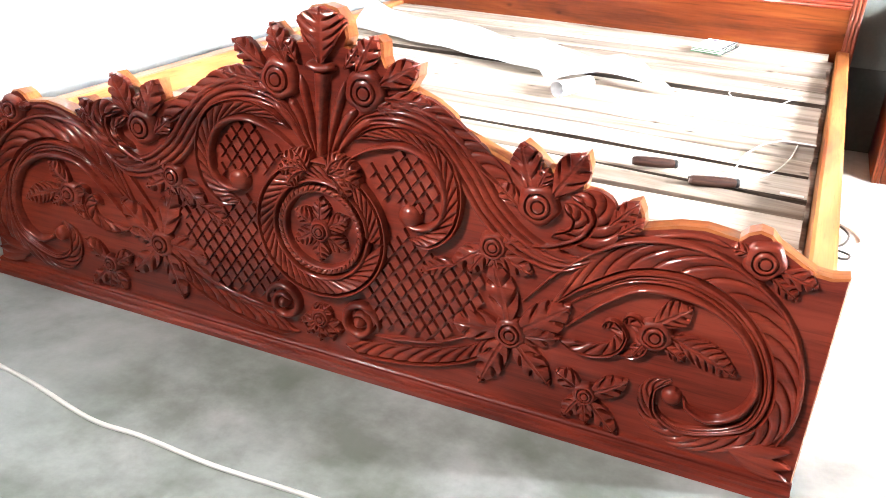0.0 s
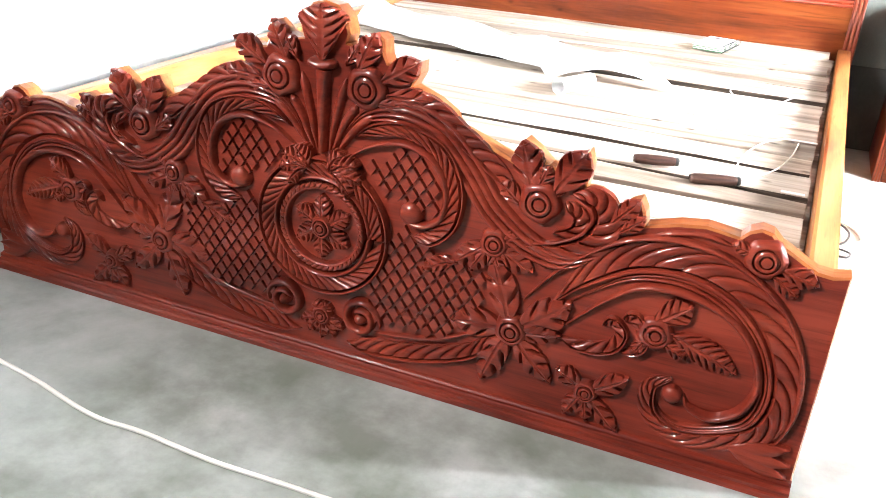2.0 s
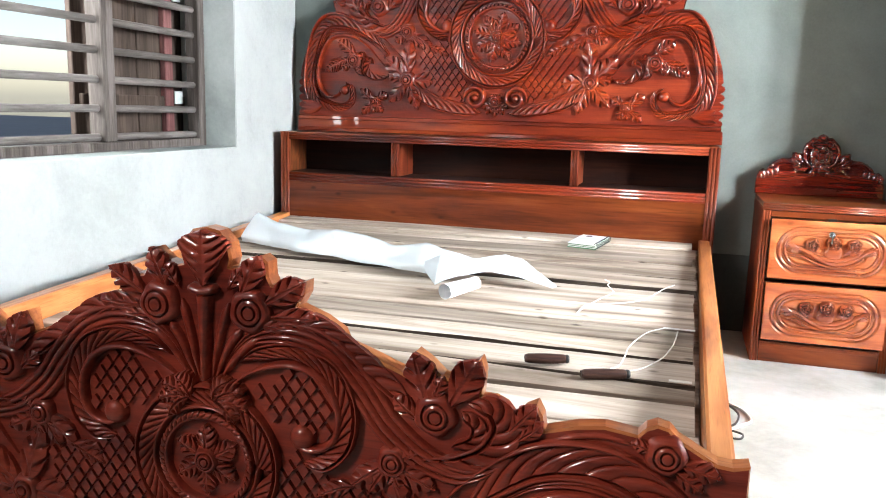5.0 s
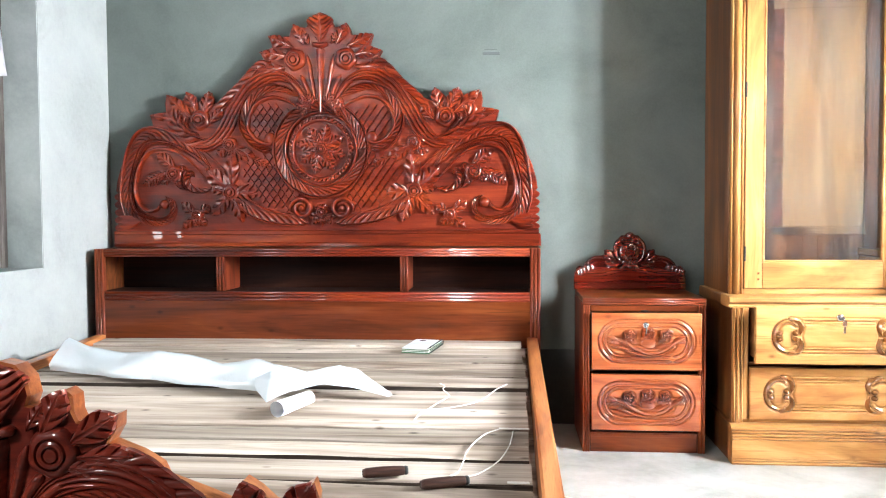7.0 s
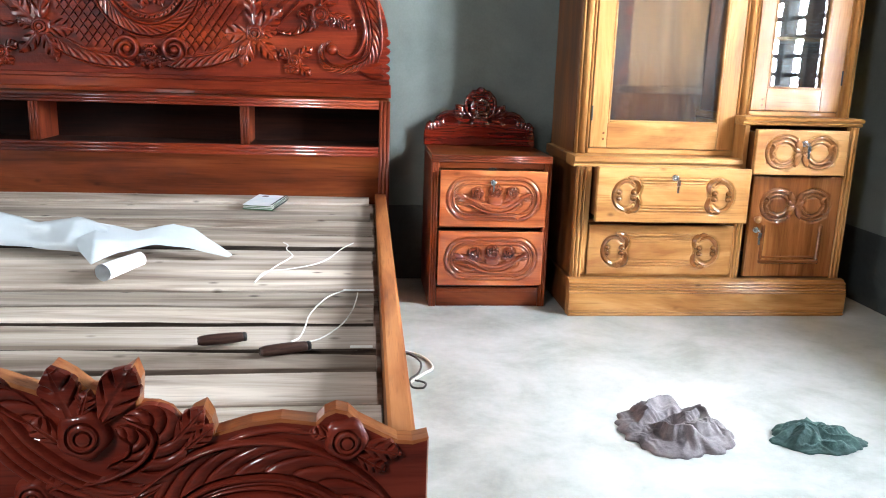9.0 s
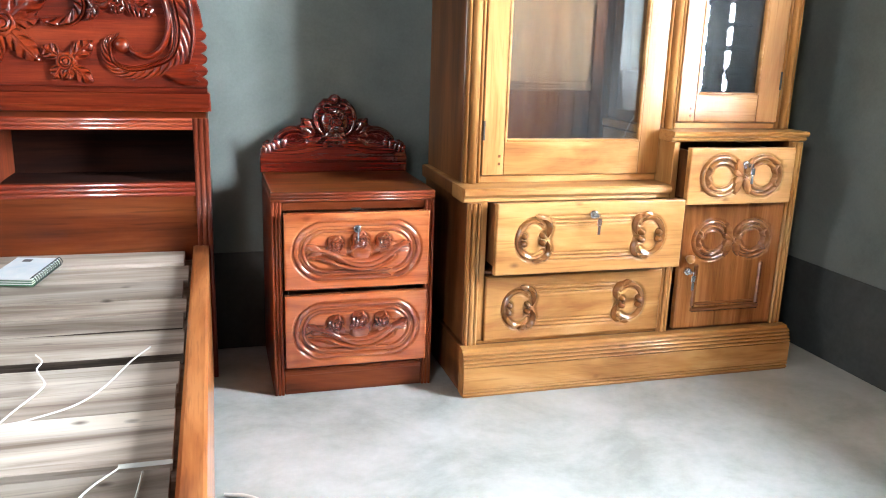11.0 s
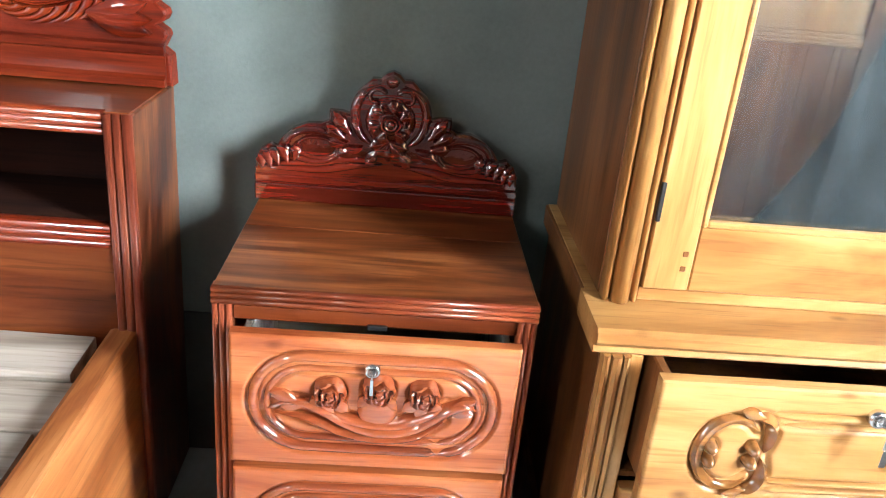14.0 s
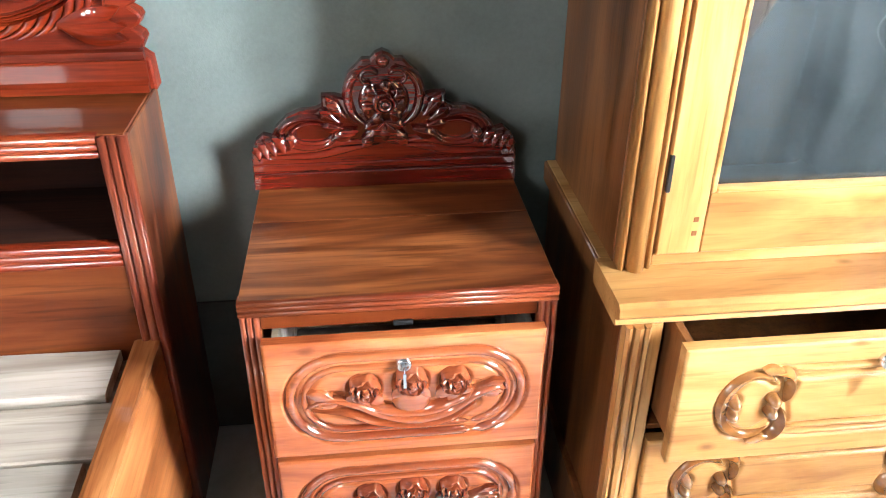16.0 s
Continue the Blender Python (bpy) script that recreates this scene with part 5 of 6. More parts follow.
for s in (1, -1):
    carved("scroll", band(spline([(0.01, 0.662), (0.07, 0.660), (0.12, 0.650), (0.17, 0.648), (0.215, 0.645)], 40), [0.012, 0.016, 0.012, 0.007], 0.010, rib_profile(2)), STAND_RED, nc, s)
    carved("cartouche", band(ring((0.128, 0.686), 0.046, 0.027, 48), [0.006], 0.011, round_profile(), -0.001, (0.001, 0.001)), STAND_RED, nc, s)
    carved("cartouche", band(ring((0.122, 0.684), 0.034, 0.018, 40), [0.004], 0.008, round_profile(), -0.001, (0.001, 0.001)), STAND_RED, nc, s)
    for q, a, l in (((0.17, 0.655), 60, 0.034), ((0.186, 0.650), 65, 0.032), ((0.20, 0.645), 70, 0.034), ((0.214, 0.642), 80, 0.026), ((0.16, 0.66), 95, 0.03)):
        carved("leaf", leaf(q, a, l, 0.009, 0.016, -40, 1), STAND_RED, nc, s)
    a = np.linspace(0.3, 5.6, 50)
    carved("curl", band(np.stack([0.026 - np.linspace(0.018, 0.004, 50) * np.cos(a), 0.778 + np.linspace(0.018, 0.004, 50) * np.sin(a)], 1), [0.005, 0.0045], 0.013, round_profile(), -0.001, (0.05, 0.1)), STAND_RED, nc, s)
    carved("scroll", band(spline([(0.02, 0.800), (0.048, 0.782), (0.060, 0.752), (0.052, 0.716), (0.028, 0.694)], 36), [0.006, 0.009, 0.009, 0.006], 0.012, rib_profile(1)), STAND_RED, nc, s)
    for q, an, l in (((0.065, 0.712), 48, 0.050), ((0.075, 0.705), 30, 0.040), ((0.045, 0.69), -20, 0.045), ((0.02, 0.69), -60, 0.035), ((0.07, 0.695), 5, 0.035)):
        carved("leaf", leaf(q, an, l, 0.010, 0.014, 20, 1), STAND_RED, nc, s)
carved("bud", dome((0, 0.806), 0.012, 0.014), STAND_RED, nc)
carved("shield", dome((0, 0.738), 0.046, 0.010), STAND_RED, nc)
carved("rose", rose((0, 0.738), 0.022, 0.020, 0.005), STAND_RED, nc)
for a in (20, 75, 130, 185, 240, 300):
    carved("petal", leaf((0.014 * math.cos(radians(a)), 0.738 + 0.014 * math.sin(radians(a))), a + 20, 0.026, 0.010, 0.013, 40, 1, 0.004), STAND_RED, nc)
for a in (-90, -48, -132, 200, -20):
    carved("leaf", leaf((0, 0.705), a, 0.036, 0.010, 0.013, 0, 1), STAND_RED, nc)

# ---- cabinet ----
KX0, KX1, KY, KB = 1.098, 2.168, 3.285, 3.755
cab = thing("display_cabinet", ((KX0 + KX1) / 2, KY, 0), "tall honey-coloured varnished cabinet with glazed doors and drawers ajar", "cabinet")
CC = (KX0 + KX1) / 2
L = lambda x: x - CC
D = KB - KY
# plinth
prof = [(0, 0), (-0.0515, 0)]
for zc, yb, r in ((0.0065, -0.0465, 0.0052), (0.0175, -0.0465, 0.0052), (None, -0.0515, 0), (0.094, -0.0455, 0.0050), (0.1045, -0.0425, 0.0050), (0.115, -0.0395, 0.0050), (0.1255, -0.0365, 0.0050)):
    prof += [(yb, 0.0235), (yb, 0.0885)] if zc is None else [(yb + 0.0045 - 0.0107 * math.cos(q), zc + r * math.sin(q)) for q in (-1.45, -1.0, -0.5, 0, 0.5, 1.0, 1.45)]
obj("plinth", extrude(prof + [(-0.030, 0.133), (-0.028, 0.139), (-0.004, 0.140), (0, 0.140)], (L(1.085), 0, 0), (L(2.178), 0, 0), (0, 1, 0), (0, 0, 1)), HONEY_X, cab, label="honey plinth with fine reeds along its edges")
obj("plinth_return", box(L(1.0865), L(2.1765), 0.001, D, 0, 0.138), TEAK_Z, cab)
# lower carcass
obj("side_panel", box(L(KX0), L(KX0 + 0.02), 0.02, D, 0.139, 0.572), TEAK_Z, cab, label="brown side panel")
obj("side_panel", box(L(KX1 - 0.02), L(KX1), 0.02, D, 0.139, 0.725), TEAK_Z, cab)
obj("tower_side", box(L(1.722), L(1.742), 0.004, D, 0.139, 0.722), HONEY_Z, cab)
obj("back_panel", box(L(KX0 + 0.02), L(KX1 - 0.02), D - 0.012, D, 0.139, 2.02), TEAK_Z, cab)
obj("carcass_shelf", box(L(KX0 + 0.02), L(1.721), 0.02, D - 0.013, 0.345, 0.357), TEAK_Z, cab)
post = [(0, -0.02), (0.0, 0.0), (0.004, 0.004), (0.0085, 0.002), (0.009, -0.006), (0.011, -0.006), (0.012, 0.004), (0.018, 0.0065), (0.024, 0.004), (0.025, -0.006), (0.027, -0.006), (0.0275, 0.002), (0.032, 0.004), (0.036, 0.0), (0.036, -0.02)]
for x, z1 in ((1.099, 0.556), (1.72, 0.556), (2.131, 0.722)):
    obj("post", extrude(post, (L(x), 0, 0.14), (L(x), 0, z1), (1, 0, 0), (0, -1, 0)), HONEY_Z, cab)
obj("ledge", extrude([(0.10, 0.0), (-0.012, 0.0), (-0.016, 0.004), (-0.012, 0.012), (-0.022, 0.016), (-0.027, 0.022), (-0.025, 0.034), (-0.018, 0.040), (0.10, 0.040)], (L(1.083), 0.018, 0.557), (L(1.7215), 0.018, 0.557), (0, 1, 0), (0, 0, 1)), HONEY_X, cab, label="moulded honey ledge")
obj("ledge_top", box(L(1.088), L(1.721), 0.119, D, 0.575, 0.5965), HONEY_X, cab)
obj("ledge_return", box(L(1.0845), L(1.0995), 0.1185, D, 0.558, 0.5955), TEAK_Z, cab)
obj("tower_ledge", extrude([(0.10, 0.0), (-0.006, 0.0), (-0.012, 0.006), (-0.008, 0.012), (-0.020, 0.016), (-0.024, 0.024), (-0.018, 0.030), (0.10, 0.030)], (L(1.716), 0.02, 0.7235), (L(2.185), 0.02, 0.7235), (0, 1, 0), (0, 0, 1)), HONEY_X, cab)
obj("tower_top", box(L(1.717), L(2.184), 0.121, D, 0.728, 0.753), HONEY_X, cab)
obj("inner_stile", box(L(1.1355), L(1.1545), 0.006, 0.022, 0.151, 0.556), HONEY_Z, cab)
obj("front_rail", box(L(1.136), L(1.719), 0.006, 0.022, 0.139, 0.150), HONEY_X, cab)


def oval_knot(rf, x, z, ru, rw, s):
    """An oval ring with a chain of beads down both flanks and crescents over them, as on the drawer ends."""
    a = np.linspace(0.80, 2 * math.pi - 0.80, 64) + (math.pi if s > 0 else 0)
    rf.line("oval_bead", np.stack([x - ru * 0.95 * np.cos(a), z + rw * 0.95 * np.sin(a)], 1), [0.004, 0.0085, 0.0085, 0.004], 0.009, ((-1, -0.94, -0.70, 0.35, 0.72, 0.94, 1), np.array((0, 0.55, 0.80, 1.0, 0.62, 0.25, 0))), (0.10, 0.10))
    for e in (-1, 1):
        for i in (-1, 1):
            q = (x + e * ru * 0.62, z + i * rw * 0.19)
            rf.knob("bead", dome(q, 0.0098, 0.017), q, 0.0098)
    for i in (-1, 1):
        # two lobes that meet at the waist, on the side towards the middle of the drawer
        rf.line("lobe", spline([(x + s * ru * 0.30, z + i * rw * 1.08), (x + s * ru * 0.86, z + i * rw * 0.98), (x + s * ru * 1.10, z + i * rw * 0.62), (x + s * ru * 0.96, z + i * rw * 0.10)], 36), [0.005, 0.0090, 0.0090, 0.005], 0.015, ((-1, -0.96, -0.55, 0.0, 0.5, 0.95, 1), np.array((0, 0.35, 0.62, 1.0, 0.55, 0.30, 0))), (0.25, 0.15))


def lock_and_key(parent, x, z, tag=True):
    k = obj("lock_barrel", lathe([(0, 0.008), (0.006, 0.008), (0.007, 0.011), (0.0112, 0.010), (0.0125, 0.003), (0.0125, -0.001)], 20, "Y"), CHROME, parent, True, "chrome lock")
    k.location = (x, 0, z)
    if tag:
        q = obj("key", join(box(-0.0015, 0.0015, -0.034, -0.013, -0.006, 0.006, 0.0005), box(-0.007, 0.007, -0.036, -0.033, -0.026, -0.006, 0.001), box(-0.0045, 0.0045, -0.035, -0.034, -0.052, -0.027, 0.0005)), CHROME, parent, label="small flat keys hanging from the lock")
        q.location = (x + 0.004, 0, z)


def cab_drawer(x0, x1, z0, z1, out, lock):
    d = new("drawer")
    d.parent, d.location = cab, (L((x0 + x1) / 2), -out, 0)
    d["label"] = "honey drawer front carved with interlaced ovals"
    hw, zc, hh = (x1 - x0) / 2, (z0 + z1) / 2, (z1 - z0) / 2
    rf = Relief(HONEY_SHADED, d)
    for s in (-1, 1):
        obj("drawer_side", box(*sorted((s * (hw - 0.012), s * (hw - 0.026))), 0.021, 0.36, z0 + 0.012, z1 - 0.012), TEAK_Z, d)
    obj("drawer_bottom", box(-hw + 0.026, hw - 0.026, 0.021, 0.36, z0 + 0.014, z0 + 0.022), TEAK_Z, d)
    if hw > 0.22:
        for s in (-1, 1):
            oval_knot(rf, s * 0.180, zc - 0.002, 0.045, 0.055, -s)
            for i in (-1, 1):
                carved("tip", leaf((s * 0.146, zc + i * 0.057), 90 - s * 90 + s * i * 12, 0.034, 0.007, 0.007, 0, 1), HONEY_SHADED, d)
        for i in (-1, 1):
            for half, w, r in ((0.128, 0.057, 0.0050), (0.118, 0.045, 0.0035)):
                line = np.array([(-half + 2 * half * k / 11, zc + i * w) for k in range(12)])
                rf.cuts.append((line, r))
                carved("frame_bead", band(line, [r], 0.007, round_profile(), -0.004, (0.02, 0.02)), HONEY_X, d)
        if lock:
            lock_and_key(d, -0.004, zc + 0.066)
    else:
        twin_ovals(rf, zc)
        lock_and_key(d, 0.004, zc + 0.034)
    obj("drawer_front", grooved_front(hw, z0, z1, 0.02, rf.cuts), HONEY_X, d, True)
    return d


def twin_ovals(rf, zc):
    for s in (-1, 1):
        for k in (1.0, 0.72):
            a = np.linspace(0.35, 2 * math.pi - 0.35, 56)
            a = a if s > 0 else a + math.pi
            rf.line("oval_bead", np.stack([s * 0.070 - 0.062 * k * np.cos(a), zc + 0.056 * k * np.sin(a)], 1), [0.005, 0.0075, 0.0075, 0.005], 0.011, round_profile(), (0.12, 0.12))
        for i in (-1, 1):
            rf.line("crescent", spline([(s * 0.124, zc + i * 0.036), (s * 0.108, zc + i * 0.020), (s * 0.118, zc + i * 0.002)], 18), [0.005, 0.0085, 0.005], 0.015, round_profile(), (0.25, 0.15))
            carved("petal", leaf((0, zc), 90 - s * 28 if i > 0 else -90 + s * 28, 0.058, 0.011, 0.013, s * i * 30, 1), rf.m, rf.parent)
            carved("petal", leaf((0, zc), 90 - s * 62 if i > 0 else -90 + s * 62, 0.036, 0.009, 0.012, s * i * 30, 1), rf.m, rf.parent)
    rf.knob("rose", rose((0, zc), 0.013, 0.016), (0, zc), 0.013)


cab_drawer(1.156, 1.731, 0.366, 0.567, 0.072, True)
cab_drawer(1.157, 1.719, 0.150, 0.342, 0.004, False)
cab_drawer(1.740, 2.094, 0.548, 0.713, 0.062, True)
# panelled door under the tower drawer
cd = new("door")
cd.parent, cd.location = cab, (L(1.95), -0.002, 0)
cd["label"] = "brown panelled door with carved twin ovals"
rf = Relief(DOOR_CUT, cd)
twin_ovals(rf, 0.425)
obj("door_panel", grooved_front(0.175, 0.145, 0.535, 0.02, rf.cuts), DOOR_Z, cd, True).location.x = 0.003
for vf in (box(-0.122, 0.122, -0.011, 0.001, 0.198, 0.213, 0.004), box(-0.122, -0.108, -0.009, 0.001, 0.2135, 0.35, 0.004), box(0.108, 0.122, -0.009, 0.001, 0.2135, 0.35, 0.004), box(-0.104, 0.104, -0.005, 0.001, 0.218, 0.228, 0.002)):
    obj("panel_bead", vf, DOOR_CUT, cd)
kn = obj("knob", lathe([(0, 0.030), (0.010, 0.028), (0.014, 0.021), (0.012, 0.013), (0.006, 0.009), (0.007, 0.0), (0, 0)], 18, "Y"), HONEY_X, cd, True, "turned wooden knob")
kn.location = (-0.148, 0, 0.372)
lock_and_key(cd, -0.146, 0.330)

# upper carcass with glazed doors
UY = 0.085
UT = 2.03
obj("upper_side", box(L(1.104), L(1.122), UY + 0.02, D, 0.597, UT), TEAK_Z, cab, label="brown side panel")
obj("upper_side", box(L(2.150), L(2.168), UY + 0.02, D, 0.754, UT), TEAK_Z, cab)
obj("upper_partition", box(L(1.736), L(1.752), UY + 0.03, D - 0.013, 0.754, UT), TEAK_Z, cab)
obj("upper_top", box(L(1.104), L(2.168), UY + 0.02, D, UT + 0.001, UT + 0.02), TEAK_Z, cab)
col = [(0, -0.022), (0.0, 0.002), (0.004, 0.006), (0.008, 0.003), (0.0085, -0.007), (0.0115, -0.007)] + [(0.024 - 0.0122 * math.cos(math.pi * i / 8), 0.003 + 0.012 * math.sin(math.pi * i / 8)) for i in range(9)] + [(0.0365, -0.007), (0.0395, -0.007), (0.040, 0.003), (0.044, 0.005), (0.048, 0.001), (0.048, -0.022)]
for x, z0 in ((1.106, 0.598), (1.720, 0.754), (2.124, 0.754)):
    obj("column", extrude(col, (L(x), UY, z0), (L(x), UY, UT - 0.001), (1, 0, 0), (0, -1, 0)), HONEY_Z, cab, True, "rounded honey-coloured column")
obj("column_foot", box(L(1.720), L(1.768), UY - 0.0, UY + 0.03, 0.598, 0.7225), HONEY_Z, cab)
obj("upper_sill", box(L(1.155), L(1.719), UY + 0.004, UY + 0.03, 0.598, 0.618), HONEY_X, cab)
obj("upper_sill", box(L(1.769), L(2.123), UY + 0.004, UY + 0.03, 0.7545, 0.772), HONEY_X, cab)
obj("cornice", extrude([(0.06, 0), (-0.01, 0), (-0.014, 0.03), (-0.04, 0.05), (-0.045, 0.08), (0.06, 0.08)], (L(1.075), UY, UT + 0.021), (L(2.198), UY, UT + 0.021), (0, 1, 0), (0, 0, 1)), HONEY_X, cab)


def glazed_door(x0, x1, z0, z1, gx0, gx1, gz0, hinge_right):
    d = new("glazed_door")
    d.parent, d.location = cab, (0, UY - 0.004, 0)
    d["label"] = "honey-framed glazed door with a clear pane"
    gz1 = z1 - 0.09
    obj("stile", box(L(x0), L(gx0), 0, 0.022, z0, z1), HONEY_Z, d)
    obj("stile", box(L(gx1), L(x1), 0, 0.022, z0, z1), HONEY_Z, d)
    obj("rail", box(L(gx0) + 0.0005, L(gx1) - 0.0005, 0.0005, 0.0215, z0, gz0), HONEY_X, d)
    obj("rail", box(L(gx0) + 0.0005, L(gx1) - 0.0005, 0.0005, 0.0215, gz1, z1), HONEY_X, d)
    b = 0.008
    for vf in (box(L(gx0), L(gx0) + b, -0.002, 0.012, gz0, gz1, 0.002), box(L(gx1) - b, L(gx1), -0.002, 0.012, gz0, gz1, 0.002), box(L(gx0) + b, L(gx1) - b, -0.002, 0.012, gz0, gz0 + b, 0.002)):
        obj("glazing_bead", vf, HONEY_X, d)
    p = obj("pane", box(L(gx0) + 0.002, L(gx1) - 0.002, 0.013, 0.016, gz0 + 0.002, gz1 - 0.002, 0), GLASS, d, label="clear glass pane")
    p.visible_shadow = False
    hx = L(x1) - 0.002 if hinge_right else L(x0) + 0.002
    for z in (z0 + 0.10, (z0 + z1) / 2, z1 - 0.12):
        obj("hinge", box(hx - 0.003, hx + 0.003, -0.003, 0.004, z, z + 0.055, 0.001), STEEL_DARK, d)
    for i in (0, 1):
        obj("peg", box(L(gx0) - 0.017, L(gx0) - 0.009, -0.001, 0.003, gz0 - 0.045 - 0.022 * i, gz0 - 0.037 - 0.022 * i, 0.001), TEAK_Z, d)
    return d


g1 = glazed_door(1.158, 1.717, 0.620, UT - 0.005, 1.222, 1.652, 0.716, False)
g2 = glazed_door(1.771, 2.122, 0.774, UT - 0.005, 1.828, 2.046, 0.856, True)
for d, x, z, lx, lz in ((g1, 1.690, 1.415, 1.688, 1.280), (g2, 1.798, 1.480, 1.806, 1.343)):
    obj("handle", tube([(L(x), 0, z - 0.062), (L(x), -0.018, z - 0.052), (L(x), -0.026, z), (L(x), -0.018, z + 0.052), (L(x), 0, z + 0.062)], 0.006, 24, 10), BRASS, d, True, "brass bow handle")
    for e in (-1, 1):
        obj("handle_plate", lathe([(0, 0.004), (0.009, 0.003), (0.010, 0.0)], 14, "Y", (L(x), 0, z + e * 0.064)), BRASS, d, True)
    k = obj("lock_barrel", lathe([(0, 0.012), (0.008, 0.012), (0.011, 0.008), (0.012, 0.0)], 18, "Y"), CHROME, d, True, "chrome lock")
    k.location = (L(lx), 0, lz)
k = obj("key", join(box(-0.0015, 0.0015, -0.034, -0.012, -0.006, 0.006, 0.0005), box(-0.007, 0.007, -0.036, -0.033, -0.036, -0.006, 0.001)), CHROME, g2)
k.location = (L(1.806), 0, 1.343)
for z in (1.035, 1.335, 1.66):
    obj("shelf", box(L(1.753), L(2.149), UY + 0.10, D - 0.013, z, z + 0.016), HONEY_X, cab)
# ---- things on the bed ----


def sheet_roll():
    """A long, loosely folded thin plastic sheet lying on its fold: flat facets between hard creases, lower towards its narrow end."""
    V, F, n = [], [], 64
    rows = (0.0, 0.14, 0.30, 0.46, 0.60, 0.74, 0.88, 1.0)
    ridge = (0.105, 0.082, 0.070, 0.094, 0.082, 0.066, 0.088, 0.070)
    push = (0.020, -0.004, 0.016, -0.012, 0.010, -0.008, 0.012, 0.0)
    for i in range(n):
        t = i / (n - 1)
        x, y = -1.26 + 0.85 * t, 2.985 - 0.235 * t
        h, p = float(np.interp(t, rows, ridge)), float(np.interp(t, rows, push))
        f = float(np.interp(t, rows, push[::-1]))
        sect = ((0.075, 0.002), (0.052 + f, 0.45 * h), (0.020 + p, h), (-0.006 + p, 0.93 * h), (-0.034 + f, 0.62 * h), (-0.052 - p, 0.34 * h), (-0.062 + 0.5 * f, 0.003))
        for a, b in zip(sect, sect[1:]):
            for u in (0.0, 0.34, 0.67):
                dy, z = a[0] + (b[0] - a[0]) * u, a[1] + (b[1] - a[1]) * u
                z += 0.004 * noise.noise((x * 11, dy * 30, 3.0))
                V.append((x + 0.10 * dy, y + dy, sz(y + dy) + 0.005 + max(0.0, z)))
    k = 18
    return V, grid_faces(n, k)


def creased_sheet(rows, n=10):
    """A stiff sheet folded along straight creases: rows of (x, y, height over the slats), filled in evenly between them."""
    g = np.array(rows, float)
    A, B = g.shape[:2]
    V = []
    for p in np.linspace(0, A - 1, (A - 1) * n + 1):
        i = min(int(p), A - 2)
        for q in np.linspace(0, B - 1, (B - 1) * n + 1):
            j = min(int(q), B - 2)
            u, v = p - i, q - j
            e = (g[i, j] * (1 - u) + g[i + 1, j] * u) * (1 - v) + (g[i, j + 1] * (1 - u) + g[i + 1, j + 1] * u) * v
            e[2] += 0.004 * noise.noise((e[0] * 14, e[1] * 14, 2.0))
            V.append((e[0], e[1], sz(e[1]) + 0.005 + max(0.0, e[2])))
    return V, grid_faces((A - 1) * n + 1, (B - 1) * n + 1)


def curl():
    """The sheet's corner curled into a short tube."""
    V, n, k = [], 20, 26
    for i in range(n):
        t = i / (n - 1)
        c = np.array((-0.345 + 0.055 * t, 2.47 + 0.14 * t))
        r = 0.025 - 0.004 * t
        for j in range(k):
            a = -0.6 + 6.4 * j / (k - 1)
            rr = r * (1 - 0.18 * j / k) * (1 + 0.06 * noise.noise((t * 5, a, 1)))
            x, y = c + np.array((0.936, -0.351)) * rr * math.cos(a)
            V.append((x, y, sz(y) + 0.006 + max(0.0, r + rr * math.sin(a))))
    return V, grid_faces(n, k)


rl = obj("plastic_roll", sheet_roll(), PLASTIC, smooth=True)
tagged(rl, "rolled-up thin translucent plastic sheet lying across the slats", "plastic sheet")
obj("folded_flap", creased_sheet((((-0.52, 2.84, 0.055), (-0.46, 2.80, 0.075), (-0.34, 2.78, 0.055), (-0.24, 2.80, 0.072), (-0.18, 2.79, 0.060), (-0.06, 2.72, 0.003)),
                                  ((-0.50, 2.74, 0.045), (-0.43, 2.68, 0.052), (-0.35, 2.70, 0.045), (-0.26, 2.74, 0.048), (-0.18, 2.74, 0.036), (-0.065, 2.71, 0.002)),
                                  ((-0.475, 2.69, 0.020), (-0.42, 2.615, 0.004), (-0.365, 2.67, 0.022), (-0.27, 2.715, 0.034), (-0.18, 2.715, 0.022), (-0.07, 2.703, 0.001)))), PLASTIC, rl, True)
obj("curled_corner", curl(), PLASTIC_WHITE, rl, True, "bright white curled corner")

nb = thing("notebook", (-0.040, 3.370, sz(3.37) + 0.005), "white spiral notebook with a green cover on the slats", "notebook")
nb.rotation_euler = (math.atan(0.0535), 0, radians(-13))
obj("cover", box(-0.055, 0.055, -0.085, 0.085, 0, 0.003, 0.0005), COVER, nb, label="green back cover")
for i in range(5):
    obj("page_block", box(-0.053, 0.052, -0.083 + 0.0006 * i, 0.083, 0.0032 + 0.0026 * i, 0.0054 + 0.0026 * i, 0.0003), (PAPER, COVER)[i % 2], nb)
obj("front_cover", box(-0.055, 0.053, -0.084, 0.085, 0.0164, 0.0176, 0.0004), PRINT, nb, label="pale printed front cover")
obj("printed_patch", box(-0.030, -0.008, 0.050, 0.070, 0.0176, 0.0179, 0.0001), RAG_GREY, nb)
for i in range(14):
    y = -0.078 + 0.012 * i
    obj("ring", tube([(0.047, y, 0.0185), (0.056, y, 0.021), (0.061, y, 0.010), (0.054, y, -0.001), (0.048, y, 0.0)], 0.0013, 12, 5), STEEL_DARK, nb, True)

